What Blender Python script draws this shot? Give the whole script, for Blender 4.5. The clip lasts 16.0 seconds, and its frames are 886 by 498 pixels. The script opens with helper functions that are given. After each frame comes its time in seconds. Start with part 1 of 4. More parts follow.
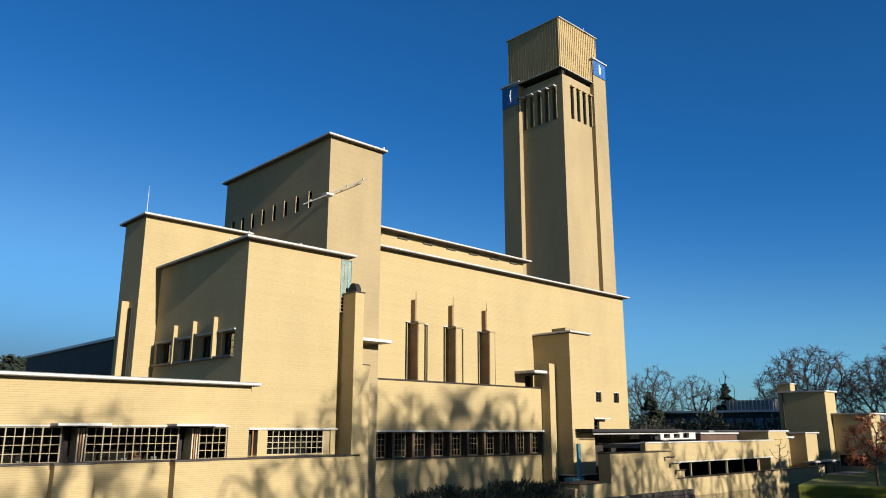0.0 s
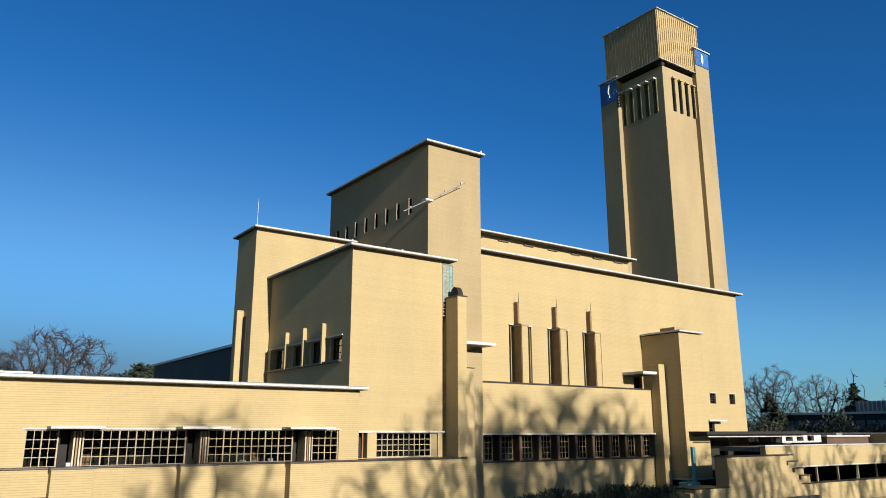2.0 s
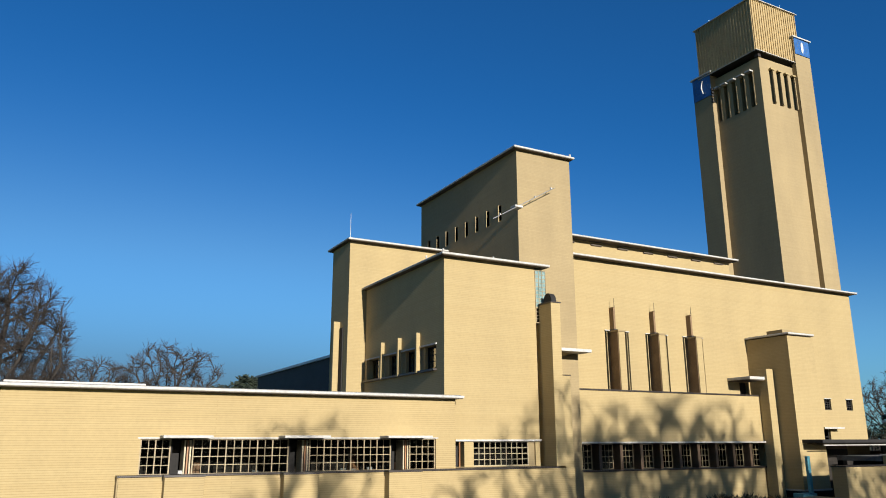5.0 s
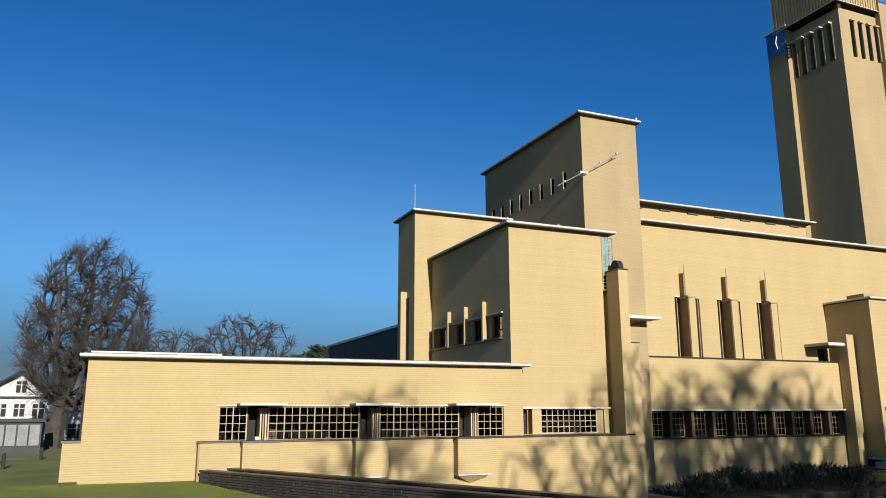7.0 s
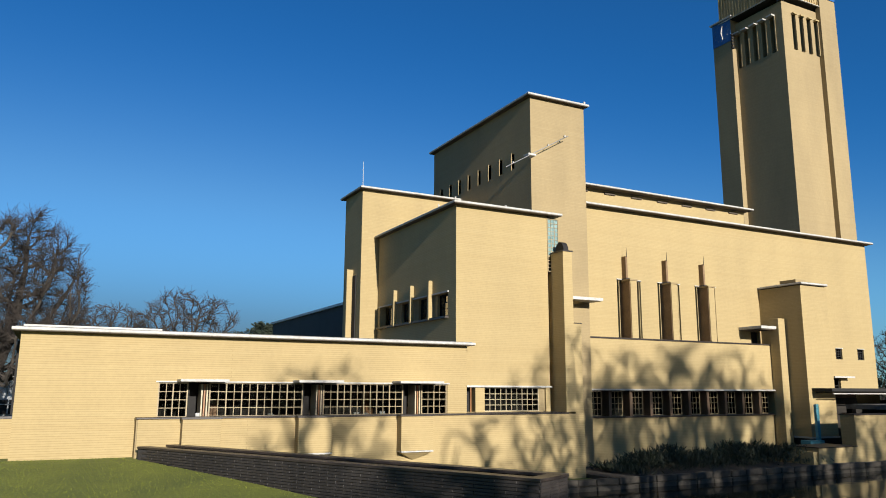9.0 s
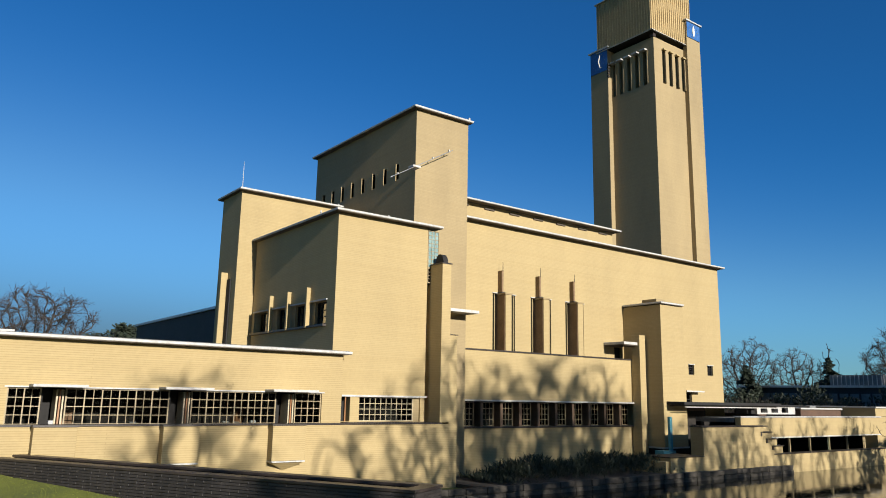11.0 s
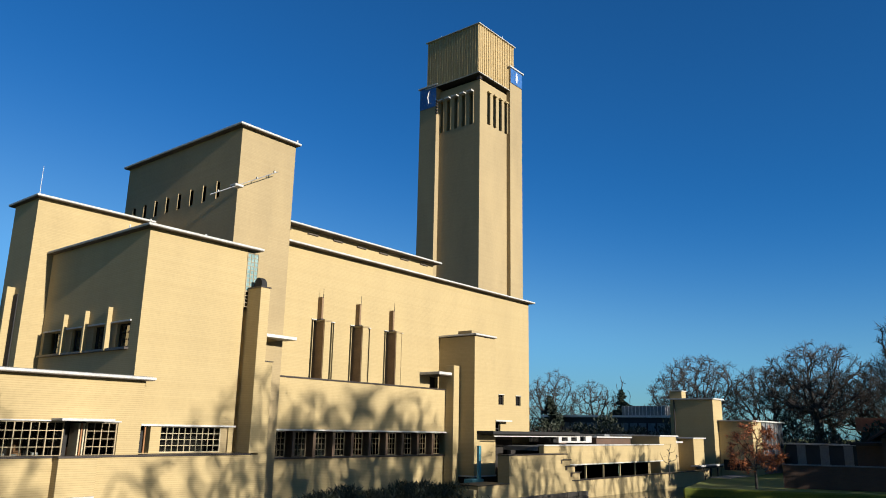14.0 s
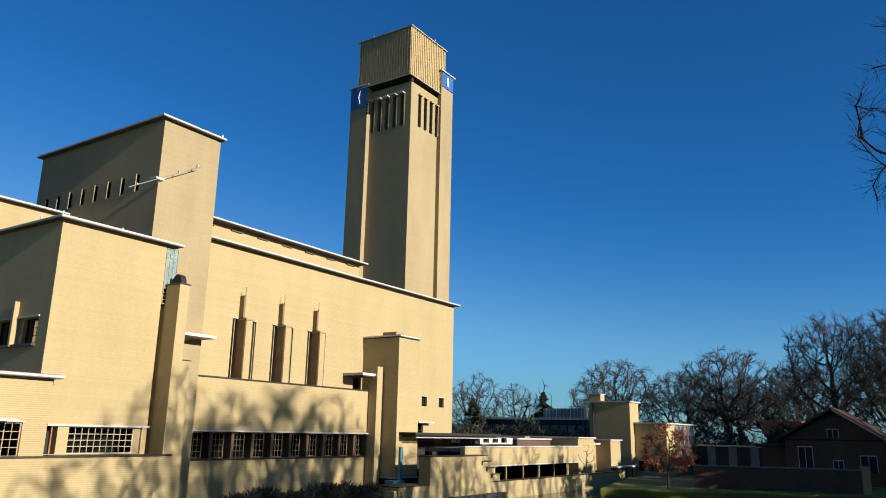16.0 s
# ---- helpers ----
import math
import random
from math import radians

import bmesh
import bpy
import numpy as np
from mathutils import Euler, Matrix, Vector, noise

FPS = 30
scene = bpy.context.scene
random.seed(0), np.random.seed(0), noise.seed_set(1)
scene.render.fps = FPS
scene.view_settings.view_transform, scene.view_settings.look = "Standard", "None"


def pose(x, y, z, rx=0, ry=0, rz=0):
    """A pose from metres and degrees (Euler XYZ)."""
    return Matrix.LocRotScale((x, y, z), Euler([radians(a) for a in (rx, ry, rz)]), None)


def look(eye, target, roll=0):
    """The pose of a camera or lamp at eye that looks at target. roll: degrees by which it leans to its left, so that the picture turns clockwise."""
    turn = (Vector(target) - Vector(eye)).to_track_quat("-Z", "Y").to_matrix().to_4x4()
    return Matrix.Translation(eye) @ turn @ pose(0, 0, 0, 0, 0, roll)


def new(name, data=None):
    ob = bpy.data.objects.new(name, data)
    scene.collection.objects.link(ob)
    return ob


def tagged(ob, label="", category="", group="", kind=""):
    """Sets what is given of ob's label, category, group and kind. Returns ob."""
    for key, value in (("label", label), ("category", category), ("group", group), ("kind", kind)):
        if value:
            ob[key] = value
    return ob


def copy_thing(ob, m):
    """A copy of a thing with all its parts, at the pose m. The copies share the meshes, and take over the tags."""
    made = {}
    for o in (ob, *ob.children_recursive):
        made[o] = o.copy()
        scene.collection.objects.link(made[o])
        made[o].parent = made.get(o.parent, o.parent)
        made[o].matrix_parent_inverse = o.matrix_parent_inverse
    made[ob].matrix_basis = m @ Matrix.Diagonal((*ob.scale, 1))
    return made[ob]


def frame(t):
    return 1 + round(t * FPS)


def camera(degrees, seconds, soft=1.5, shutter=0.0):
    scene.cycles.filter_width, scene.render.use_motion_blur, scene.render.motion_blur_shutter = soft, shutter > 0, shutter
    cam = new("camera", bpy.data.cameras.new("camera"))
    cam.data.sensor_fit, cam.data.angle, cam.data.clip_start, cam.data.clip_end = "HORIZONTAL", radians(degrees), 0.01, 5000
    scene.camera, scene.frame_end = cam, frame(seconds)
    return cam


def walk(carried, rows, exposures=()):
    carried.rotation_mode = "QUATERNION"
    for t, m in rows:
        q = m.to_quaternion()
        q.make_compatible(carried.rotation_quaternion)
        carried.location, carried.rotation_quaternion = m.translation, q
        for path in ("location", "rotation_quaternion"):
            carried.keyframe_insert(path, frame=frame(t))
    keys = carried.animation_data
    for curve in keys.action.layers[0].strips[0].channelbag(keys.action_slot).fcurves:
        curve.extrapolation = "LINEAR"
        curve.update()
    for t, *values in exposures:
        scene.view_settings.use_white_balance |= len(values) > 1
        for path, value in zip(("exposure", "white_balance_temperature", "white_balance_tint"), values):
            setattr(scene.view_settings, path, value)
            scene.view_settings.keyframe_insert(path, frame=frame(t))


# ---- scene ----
cam = camera(61.2, 16.0, soft=1.0)
PATH = [
    (0, (1.398, 1.441, 2.728), (2.74, 2.849, 3.194), 0.1),
    (0.5, (1.354, 1.36, 2.717), (2.638, 2.83, 3.153), 0.2),
    (1, (1.362, 1.295, 2.707), (2.576, 2.826, 3.132), -0.0),
    (1.5, (1.395, 1.276, 2.7), (2.557, 2.843, 3.139), -0.1),
    (2, (1.462, 1.306, 2.7), (2.592, 2.887, 3.174), -0.0),
    (2.5, (1.461, 1.332, 2.692), (2.557, 2.922, 3.211), 0.0),
    (3, (1.469, 1.356, 2.687), (2.529, 2.966, 3.221), 0.1),
    (3.5, (1.512, 1.38, 2.683), (2.538, 3.012, 3.215), 0.1),
    (4, (1.539, 1.38, 2.679), (2.536, 3.034, 3.2), 0.1),
    (6.5, (1.605, 1.315, 2.679), (2.394, 3.097, 3.127), -0.3),
    (7, (1.617, 1.305, 2.673), (2.386, 3.104, 3.09), -0.1),
    (7.5, (1.628, 1.29, 2.664), (2.41, 3.091, 3.048), -0.1),
    (8, (1.646, 1.282, 2.649), (2.451, 3.077, 3.009), 0.1),
    (8.5, (1.647, 1.284, 2.636), (2.489, 3.063, 2.992), 0.2),
    (9, (1.627, 1.3, 2.627), (2.527, 3.048, 2.991), 0.3),
    (11.5, (1.387, 1.34, 2.73), (2.638, 2.851, 3.12), 1.3),
    (12, (1.395, 1.368, 2.743), (2.721, 2.814, 3.135), 1.4),
    (12.5, (1.429, 1.417, 2.74), (2.808, 2.809, 3.144), 1.3),
    (13, (1.458, 1.465, 2.746), (2.875, 2.808, 3.179), 1.2),
    (13.5, (1.47, 1.487, 2.743), (2.927, 2.779, 3.199), 1.2),
    (14, (1.48, 1.476, 2.736), (2.982, 2.71, 3.205), 1.1),
    (14.5, (1.485, 1.445, 2.723), (3.026, 2.628, 3.198), 0.9),
    (15, (1.515, 1.414, 2.711), (3.08, 2.562, 3.194), 0.9),
    (15.5, (1.525, 1.369, 2.699), (3.115, 2.477, 3.192), 1.2),
    (16, (1.518, 1.303, 2.687), (3.131, 2.384, 3.165), 1.2),
]
walk(cam, [(t, look(eye, target, roll)) for t, eye, target, roll in PATH], exposures=((0.0, 0.88), (1.5, 0.86), (3.5, 0.78), (7.0, 0.76), (9.0, 0.76), (12.0, 0.77), (13.0, 0.87), (16.0, 0.89)))

# ---- light ----
SUN_AZ, SUN_EL = radians(1.5), radians(17.0)
world = bpy.data.worlds.new("sky")
scene.world = world
world.use_nodes = True
wn = world.node_tree
sky = wn.nodes.new("ShaderNodeTexSky")
sky.sky_type = "NISHITA"
sky.sun_disc = False
sky.sun_elevation, sky.sun_rotation = SUN_EL, math.pi + SUN_AZ
sky.air_density, sky.dust_density, sky.ozone_density = 0.75, 0.6, 4.0
wn.nodes["Background"].inputs["Strength"].default_value = 0.047
# a clear winter sky: deep blue overhead, paler with haze where it is bright
tint = wn.nodes.new("ShaderNodeMix")
tint.data_type, tint.blend_type = "RGBA", "MULTIPLY"
tint.inputs[0].default_value = 1.0
glow = wn.nodes.new("ShaderNodeRGBToBW")
part_of = wn.nodes.new("ShaderNodeMath")
part_of.operation, part_of.inputs[1].default_value = "DIVIDE", 8.0
haze = wn.nodes.new("ShaderNodeValToRGB")
haze.color_ramp.elements[0].position, haze.color_ramp.elements[0].color = 0.17, (0.26, 1.07, 1.58, 1)
haze.color_ramp.elements[1].position, haze.color_ramp.elements[1].color = 0.8, (0.36, 0.4, 0.46, 1)
mid = haze.color_ramp.elements.new(0.38)
mid.color = (0.88, 1.42, 1.56, 1)
haze.color_ramp.interpolation = "EASE"
wn.links.new(sky.outputs["Color"], glow.inputs[0])
wn.links.new(glow.outputs[0], part_of.inputs[0])
wn.links.new(part_of.outputs[0], haze.inputs["Fac"])
wn.links.new(sky.outputs["Color"], tint.inputs[6])
wn.links.new(haze.outputs["Color"], tint.inputs[7])
wn.links.new(tint.outputs[2], wn.nodes["Background"].inputs["Color"])
sun = new("sun", bpy.data.lights.new("sun", "SUN"))
sun.data.energy, sun.data.angle, sun.data.color = 5.0, radians(0.55), (1.0, 0.955, 0.89)
toward = Vector((-math.sin(SUN_AZ) * math.cos(SUN_EL), -math.cos(SUN_AZ) * math.cos(SUN_EL), math.sin(SUN_EL)))
sun.matrix_world = look(toward * 90, (0, 0, 0))


# ---- materials ----
def mat(name, rough=0.8, metal=0.0):
    m = bpy.data.materials.new(name)
    m.use_nodes = True
    b = m.node_tree.nodes["Principled BSDF"]
    b.inputs["Roughness"].default_value, b.inputs["Metallic"].default_value = rough, metal
    return m, m.node_tree, b


def node(nt, kind, **values):
    n = nt.nodes.new(kind)
    for k, v in values.items():
        n.inputs[k].default_value = v
    return n


def ramp(nt, fac, lo, hi, c0, c1):
    r = nt.nodes.new("ShaderNodeValToRGB")
    r.color_ramp.elements[0].position, r.color_ramp.elements[1].position = lo, hi
    r.color_ramp.elements[0].color, r.color_ramp.elements[1].color = (*c0, 1), (*c1, 1)
    nt.links.new(fac, r.inputs["Fac"])
    return r.outputs["Color"]


def mixed(nt, fac, a, b, blend="MIX"):
    m = nt.nodes.new("ShaderNodeMix")
    m.data_type, m.blend_type = "RGBA", blend
    for sock, v in ((m.inputs[0], fac), (m.inputs[6], a), (m.inputs[7], b)):
        if hasattr(v, "links"):
            nt.links.new(v, sock)
        else:
            sock.default_value = v if isinstance(v, float) else (*v, 1)
    return m.outputs[2]


def place(nt):
    return nt.nodes.new("ShaderNodeNewGeometry").outputs["Position"]


def noisy(name, dark, light, scale, rough=0.8, bump=0.2, fine=8.0, metal=0.0):
    """A mottled surface: broad patches and fine grain, in metres."""
    m, nt, b = mat(name, rough, metal)
    p = place(nt)
    n1 = node(nt, "ShaderNodeTexNoise", Scale=scale, Detail=6.0)
    n2 = node(nt, "ShaderNodeTexNoise", Scale=scale * fine, Detail=4.0)
    nt.links.new(p, n1.inputs["Vector"]), nt.links.new(p, n2.inputs["Vector"])
    c = ramp(nt, n1.outputs["Fac"], 0.3, 0.7, dark, light)
    g = ramp(nt, n2.outputs["Fac"], 0.3, 0.7, (0.75, 0.75, 0.75), (1.1, 1.1, 1.1))
    nt.links.new(mixed(nt, 1.0, c, g, "MULTIPLY"), b.inputs["Base Color"])
    bp = node(nt, "ShaderNodeBump", Strength=bump, Distance=0.02)
    nt.links.new(n2.outputs["Fac"], bp.inputs["Height"])
    nt.links.new(bp.outputs["Normal"], b.inputs["Normal"])
    return m


def bricks(name, c1, c2, mortar, row=0.085, length=40.0, stain=0.25, depth=0.006):
    """Long thin bricks with raked bed joints, mapped along the walls, with broad weathering."""
    m, nt, b = mat(name, 0.85)
    p = place(nt)
    s = nt.nodes.new("ShaderNodeSeparateXYZ")
    nt.links.new(p, s.inputs[0])
    add = nt.nodes.new("ShaderNodeMath")
    nt.links.new(s.outputs[0], add.inputs[0]), nt.links.new(s.outputs[1], add.inputs[1])
    u = nt.nodes.new("ShaderNodeCombineXYZ")
    nt.links.new(add.outputs[0], u.inputs[0]), nt.links.new(s.outputs[2], u.inputs[1])
    t = node(nt, "ShaderNodeTexBrick", Scale=1.0)
    t.inputs["Brick Width"].default_value, t.inputs["Row Height"].default_value = length, row
    t.inputs["Mortar Size"].default_value, t.inputs["Mortar Smooth"].default_value = row * 0.18, 0.8
    t.inputs["Color1"].default_value, t.inputs["Color2"].default_value = (*c1, 1), (*c2, 1)
    t.inputs["Mortar"].default_value = (*mortar, 1)
    nt.links.new(u.outputs[0], t.inputs["Vector"])
    n1 = node(nt, "ShaderNodeTexNoise", Scale=0.35, Detail=7.0, Roughness=0.6)
    stretch = nt.nodes.new("ShaderNodeMapping")
    stretch.inputs["Scale"].default_value = (1.0, 1.0, 0.35)
    nt.links.new(p, stretch.inputs[0]), nt.links.new(stretch.outputs[0], n1.inputs["Vector"])
    n2 = node(nt, "ShaderNodeTexNoise", Scale=6.0, Detail=5.0)
    nt.links.new(p, n2.inputs["Vector"])
    w = ramp(nt, n1.outputs["Fac"], 0.3, 0.68, (1 - stain, 1 - stain, 1 - stain * 0.9), (1.04, 1.04, 1.04))
    g = ramp(nt, n2.outputs["Fac"], 0.3, 0.7, (0.94, 0.94, 0.94), (1.03, 1.03, 1.03))
    c = mixed(nt, 1.0, mixed(nt, 1.0, t.outputs["Color"], w, "MULTIPLY"), g, "MULTIPLY")
    nt.links.new(c, b.inputs["Base Color"])
    inv = node(nt, "ShaderNodeMath")
    inv.operation = "SUBTRACT"
    inv.inputs[0].default_value = 1.0
    nt.links.new(t.outputs["Fac"], inv.inputs[1])
    bp = node(nt, "ShaderNodeBump", Strength=0.12, Distance=depth)
    nt.links.new(inv.outputs[0], bp.inputs["Height"])
    nt.links.new(bp.outputs["Normal"], b.inputs["Normal"])
    return m


def glassy(name, tint, gloss=1.45, see=0.9, shiny=0.13):
    m, nt, b = mat(name)
    clear = nt.nodes.new("ShaderNodeBsdfTransparent")
    clear.inputs[0].default_value = (*[c * see for c in tint], 1)
    shine = nt.nodes.new("ShaderNodeBsdfGlossy")
    shine.inputs["Roughness"].default_value, shine.inputs["Color"].default_value = 0.03, (shiny, shiny, shiny, 1)
    fr = nt.nodes.new("ShaderNodeFresnel")
    fr.inputs[0].default_value = gloss
    mx = nt.nodes.new("ShaderNodeMixShader")
    nt.links.new(fr.outputs[0], mx.inputs[0]), nt.links.new(clear.outputs[0], mx.inputs[1])
    nt.links.new(shine.outputs[0], mx.inputs[2])
    nt.links.new(mx.outputs[0], nt.nodes["Material Output"].inputs["Surface"])
    return m


def water_mat():
    m, nt, b = mat("water", 0.03)
    b.inputs["Base Color"].default_value = (0.012, 0.014, 0.010, 1)
    b.inputs["IOR"].default_value = 1.33
    p = place(nt)
    st = nt.nodes.new("ShaderNodeMapping")
    st.inputs["Scale"].default_value = (0.8, 2.0, 1.0)
    nt.links.new(p, st.inputs[0])
    n = node(nt, "ShaderNodeTexNoise", Scale=1.6, Detail=4.0)
    nt.links.new(st.outputs[0], n.inputs["Vector"])
    bp = node(nt, "ShaderNodeBump", Strength=0.12, Distance=0.05)
    nt.links.new(n.outputs["Fac"], bp.inputs["Height"])
    nt.links.new(bp.outputs["Normal"], b.inputs["Normal"])
    return m


BRICK = bricks("yellow_brick", (0.350, 0.264, 0.123), (0.331, 0.246, 0.112), (0.300, 0.224, 0.101), stain=0.12)
BRICK_WING = bricks("ribbed_yellow_brick", (0.350, 0.264, 0.123), (0.335, 0.249, 0.114), (0.272, 0.198, 0.086), row=0.085, stain=0.10)
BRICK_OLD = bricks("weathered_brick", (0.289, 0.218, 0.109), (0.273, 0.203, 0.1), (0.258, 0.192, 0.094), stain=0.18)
# planter brick, with the shade of its side put into the colour
BRICK_DARK = noisy("shade_dark_brick", (0.02, 0.016, 0.0135), (0.038, 0.031, 0.026), 1.2, 0.55, 0.3)
BRICK_PIER = noisy("brown_glazed_brick", (0.085, 0.05, 0.026), (0.13, 0.08, 0.043), 1.5, 0.6, 0.2)
BRICK_SIDE = noisy("brown_cheek_brick", (0.15, 0.09, 0.042), (0.21, 0.13, 0.062), 1.5, 0.7, 0.2)
MORTAR = noisy("dark_mortar", (0.02, 0.018, 0.016), (0.04, 0.035, 0.03), 3.0, 0.95)
BRICK_BROWN = bricks("brown_brick", (0.1, 0.0476, 0.0235), (0.075, 0.0357, 0.0192), (0.08, 0.0619, 0.0427), 0.065, 0.22, 0.3)
WHITE = noisy("white_concrete", (0.3772, 0.3567, 0.3198), (0.4592, 0.4428, 0.4018), 0.9, 0.6, 0.08)
# shade under eaves and canopies is put into this dark brown
SOFFIT = noisy("shade_brown_soffit", (0.06, 0.045, 0.03), (0.09, 0.07, 0.05), 0.8, 0.9, 0.1)
ROOFING = noisy("bitumen_roof", (0.10, 0.10, 0.10), (0.17, 0.165, 0.16), 0.7, 0.95, 0.2)
# real black paint, also used where openings and recesses are only unlit
BLACK = noisy("black_paint_and_shade", (0.008, 0.007, 0.006), (0.015, 0.013, 0.011), 2.0, 0.85, 0.05)
COPING = noisy("dark_tile_coping", (0.0225, 0.0165, 0.0135), (0.045, 0.03375, 0.02625), 2.0, 0.4, 0.1)
CREAM = noisy("cream_paint", (0.3444, 0.2788, 0.164), (0.41, 0.3444, 0.2214), 2.0, 0.45, 0.05)
OAK = noisy("varnished_oak", (0.20, 0.085, 0.025), (0.28, 0.13, 0.045), 2.5, 0.4, 0.1)
GLASS = glassy("window_glass", (0.75, 0.78, 0.76))
SKYGLASS = glassy("sky_window_glass", (0.5, 0.55, 0.6), 4.0, 0.9, 0.9)
GREENGLASS = noisy("obscured_green_glass", (0.13, 0.21, 0.2), (0.25, 0.34, 0.32), 1.6, 0.12, 0.05)
# near-black colour stands in for unlit insides; most bookcases share it
ROOM = noisy("unlit_room_black", (0.010, 0.008, 0.006), (0.022, 0.017, 0.012), 1.5, 0.95)
COPPER = noisy("verdigris_copper", (0.05, 0.20, 0.24), (0.09, 0.30, 0.34), 2.0, 0.6, 0.1)
BLUE = noisy("clock_blue_mosaic", (0.025, 0.085, 0.24), (0.045, 0.135, 0.34), 2.5, 0.3, 0.1, 6.0)
MARK = noisy("dull_gilding", (0.16, 0.17, 0.16), (0.22, 0.22, 0.2), 3.0, 0.5, 0.02)
FRAME = noisy("ochre_window_paint", (0.24, 0.18, 0.095), (0.30, 0.235, 0.13), 2.0, 0.5, 0.05)
GOLD = noisy("pale_gilding", (0.70, 0.66, 0.52), (0.85, 0.80, 0.66), 3.0, 0.35, 0.02)
CLAD = noisy("bronze_cladding", (0.33, 0.235, 0.10), (0.38, 0.275, 0.125), 0.8, 0.6, 0.1)
METAL = noisy("grey_metal", (0.30, 0.30, 0.30), (0.42, 0.42, 0.42), 2.0, 0.4, 0.05, 8.0, 0.6)
STONE = noisy("quay_stone", (0.03, 0.025, 0.018), (0.075, 0.063, 0.046), 1.3, 0.85, 0.4)
SLATE = noisy("dark_slate", (0.012, 0.012, 0.013), (0.022, 0.022, 0.023), 1.0, 0.7, 0.2)
GRASS = noisy("lawn", (0.075, 0.092, 0.005), (0.135, 0.148, 0.009), 0.5, 0.95, 0.3, 22.0)
BLADE = noisy("grass_blade", (0.08, 0.098, 0.006), (0.145, 0.16, 0.01), 0.8, 0.8, 0.1)
SOIL = noisy("soil", (0.03, 0.022, 0.014), (0.06, 0.045, 0.03), 1.5, 0.95, 0.5)
PAVING = noisy("asphalt_path", (0.10, 0.095, 0.085), (0.18, 0.17, 0.15), 0.8, 0.9, 0.3)
BARK = noisy("bark", (0.024, 0.019, 0.015), (0.055, 0.045, 0.035), 2.0, 0.95, 0.8, 6.0)
TWIG = noisy("twigs", (0.024, 0.018, 0.014), (0.05, 0.037, 0.028), 2.0, 0.95, 0.3)
NEEDLE = noisy("conifer_needles", (0.008, 0.014, 0.006), (0.02, 0.03, 0.012), 1.0, 0.8, 0.2)
RUST = noisy("rusty_leaves", (0.26, 0.075, 0.017), (0.38, 0.12, 0.03), 1.5, 0.7, 0.2)
SHRUB = noisy("shrub_leaves", (0.01, 0.015, 0.006), (0.026, 0.034, 0.012), 2.0, 0.7, 0.2)
VILLA = noisy("white_render", (0.3444, 0.3444, 0.3362), (0.4264, 0.4264, 0.41), 0.8, 0.7, 0.1)
# darker copy of the red tiles, for a slope turned from the sun
ROOFBROWN = noisy("shaded_roof_tiles", (0.075, 0.030, 0.020), (0.12, 0.048, 0.03), 1.5, 0.85, 0.4)
SCREEN = noisy("pale_green_screen", (0.42, 0.66, 0.64), (0.5, 0.74, 0.72), 1.5, 0.6, 0.05)
ROOFRED = noisy("red_roof_tiles", (0.28, 0.085, 0.04), (0.40, 0.14, 0.07), 1.5, 0.8, 0.4)
ROOFDARK = noisy("dark_roof_tiles", (0.015, 0.01, 0.0075), (0.03, 0.02, 0.015), 1.5, 0.8, 0.4)
PANEL = noisy("grey_panel", (0.119, 0.119, 0.1155), (0.168, 0.168, 0.161), 1.0, 0.6, 0.05)
WATER = water_mat()


# ---- mesh helpers ----
def box(bm, x0, x1, y0, y1, z0, z1):
    v = [bm.verts.new((x, y, z)) for z in (z0, z1) for y in (y0, y1) for x in (x0, x1)]
    for f in ((0, 2, 3, 1), (4, 5, 7, 6), (0, 1, 5, 4), (2, 6, 7, 3), (0, 4, 6, 2), (1, 3, 7, 5)):
        bm.faces.new([v[i] for i in f])
    return bm


def boxes(*rows):
    bm = bmesh.new()
    for r in rows:
        box(bm, *r)
    return bm


def prism(bm, points, z0, z1):
    """An upright prism on a plan of corners."""
    lo = [bm.verts.new((x, y, z0)) for x, y in points]
    hi = [bm.verts.new((x, y, z1)) for x, y in points]
    bm.faces.new(lo[::-1]), bm.faces.new(hi)
    for i in range(len(points)):
        j = (i + 1) % len(points)
        bm.faces.new((lo[i], lo[j], hi[j], hi[i]))
    return bm


def rod(bm, a, b, ra, rb=None, n=8):
    a, b = Vector(a), Vector(b)
    rb = ra if rb is None else rb
    d = (b - a).normalized()
    s = d.orthogonal().normalized()
    t = d.cross(s)
    rings = [[bm.verts.new(p + (s * math.cos(k) + t * math.sin(k)) * r) for k in [2 * math.pi * i / n for i in range(n)]] for p, r in ((a, ra), (b, rb))]
    bm.faces.new(rings[0][::-1]), bm.faces.new(rings[1])
    for i in range(n):
        j = (i + 1) % n
        bm.faces.new((rings[0][i], rings[0][j], rings[1][j], rings[1][i]))
    return bm


def rounded(bm, w=0.015):
    bmesh.ops.bevel(bm, geom=[e for e in bm.edges], offset=w, segments=1, affect="EDGES")
    return bm


def mesh(name, bm, material):
    bmesh.ops.recalc_face_normals(bm, faces=bm.faces)
    me = bpy.data.meshes.new(name)
    bm.to_mesh(me)
    bm.free()
    me.materials.append(material)
    return me


def part(name, bm, material, parent, label=""):
    ob = new(name, mesh(name, bm, material))
    ob.parent = parent
    return tagged(ob, label)


def thing(name, label, category, group="", kind="", at=(0, 0, 0)):
    ob = new(name)
    ob.empty_display_size = 0.3
    ob.location = at
    return tagged(ob, label, category, group, kind)


def solo(name, bm, material, label, category, group="", kind=""):
    return tagged(new(name, mesh(name, bm, material)), label, category, group, kind)


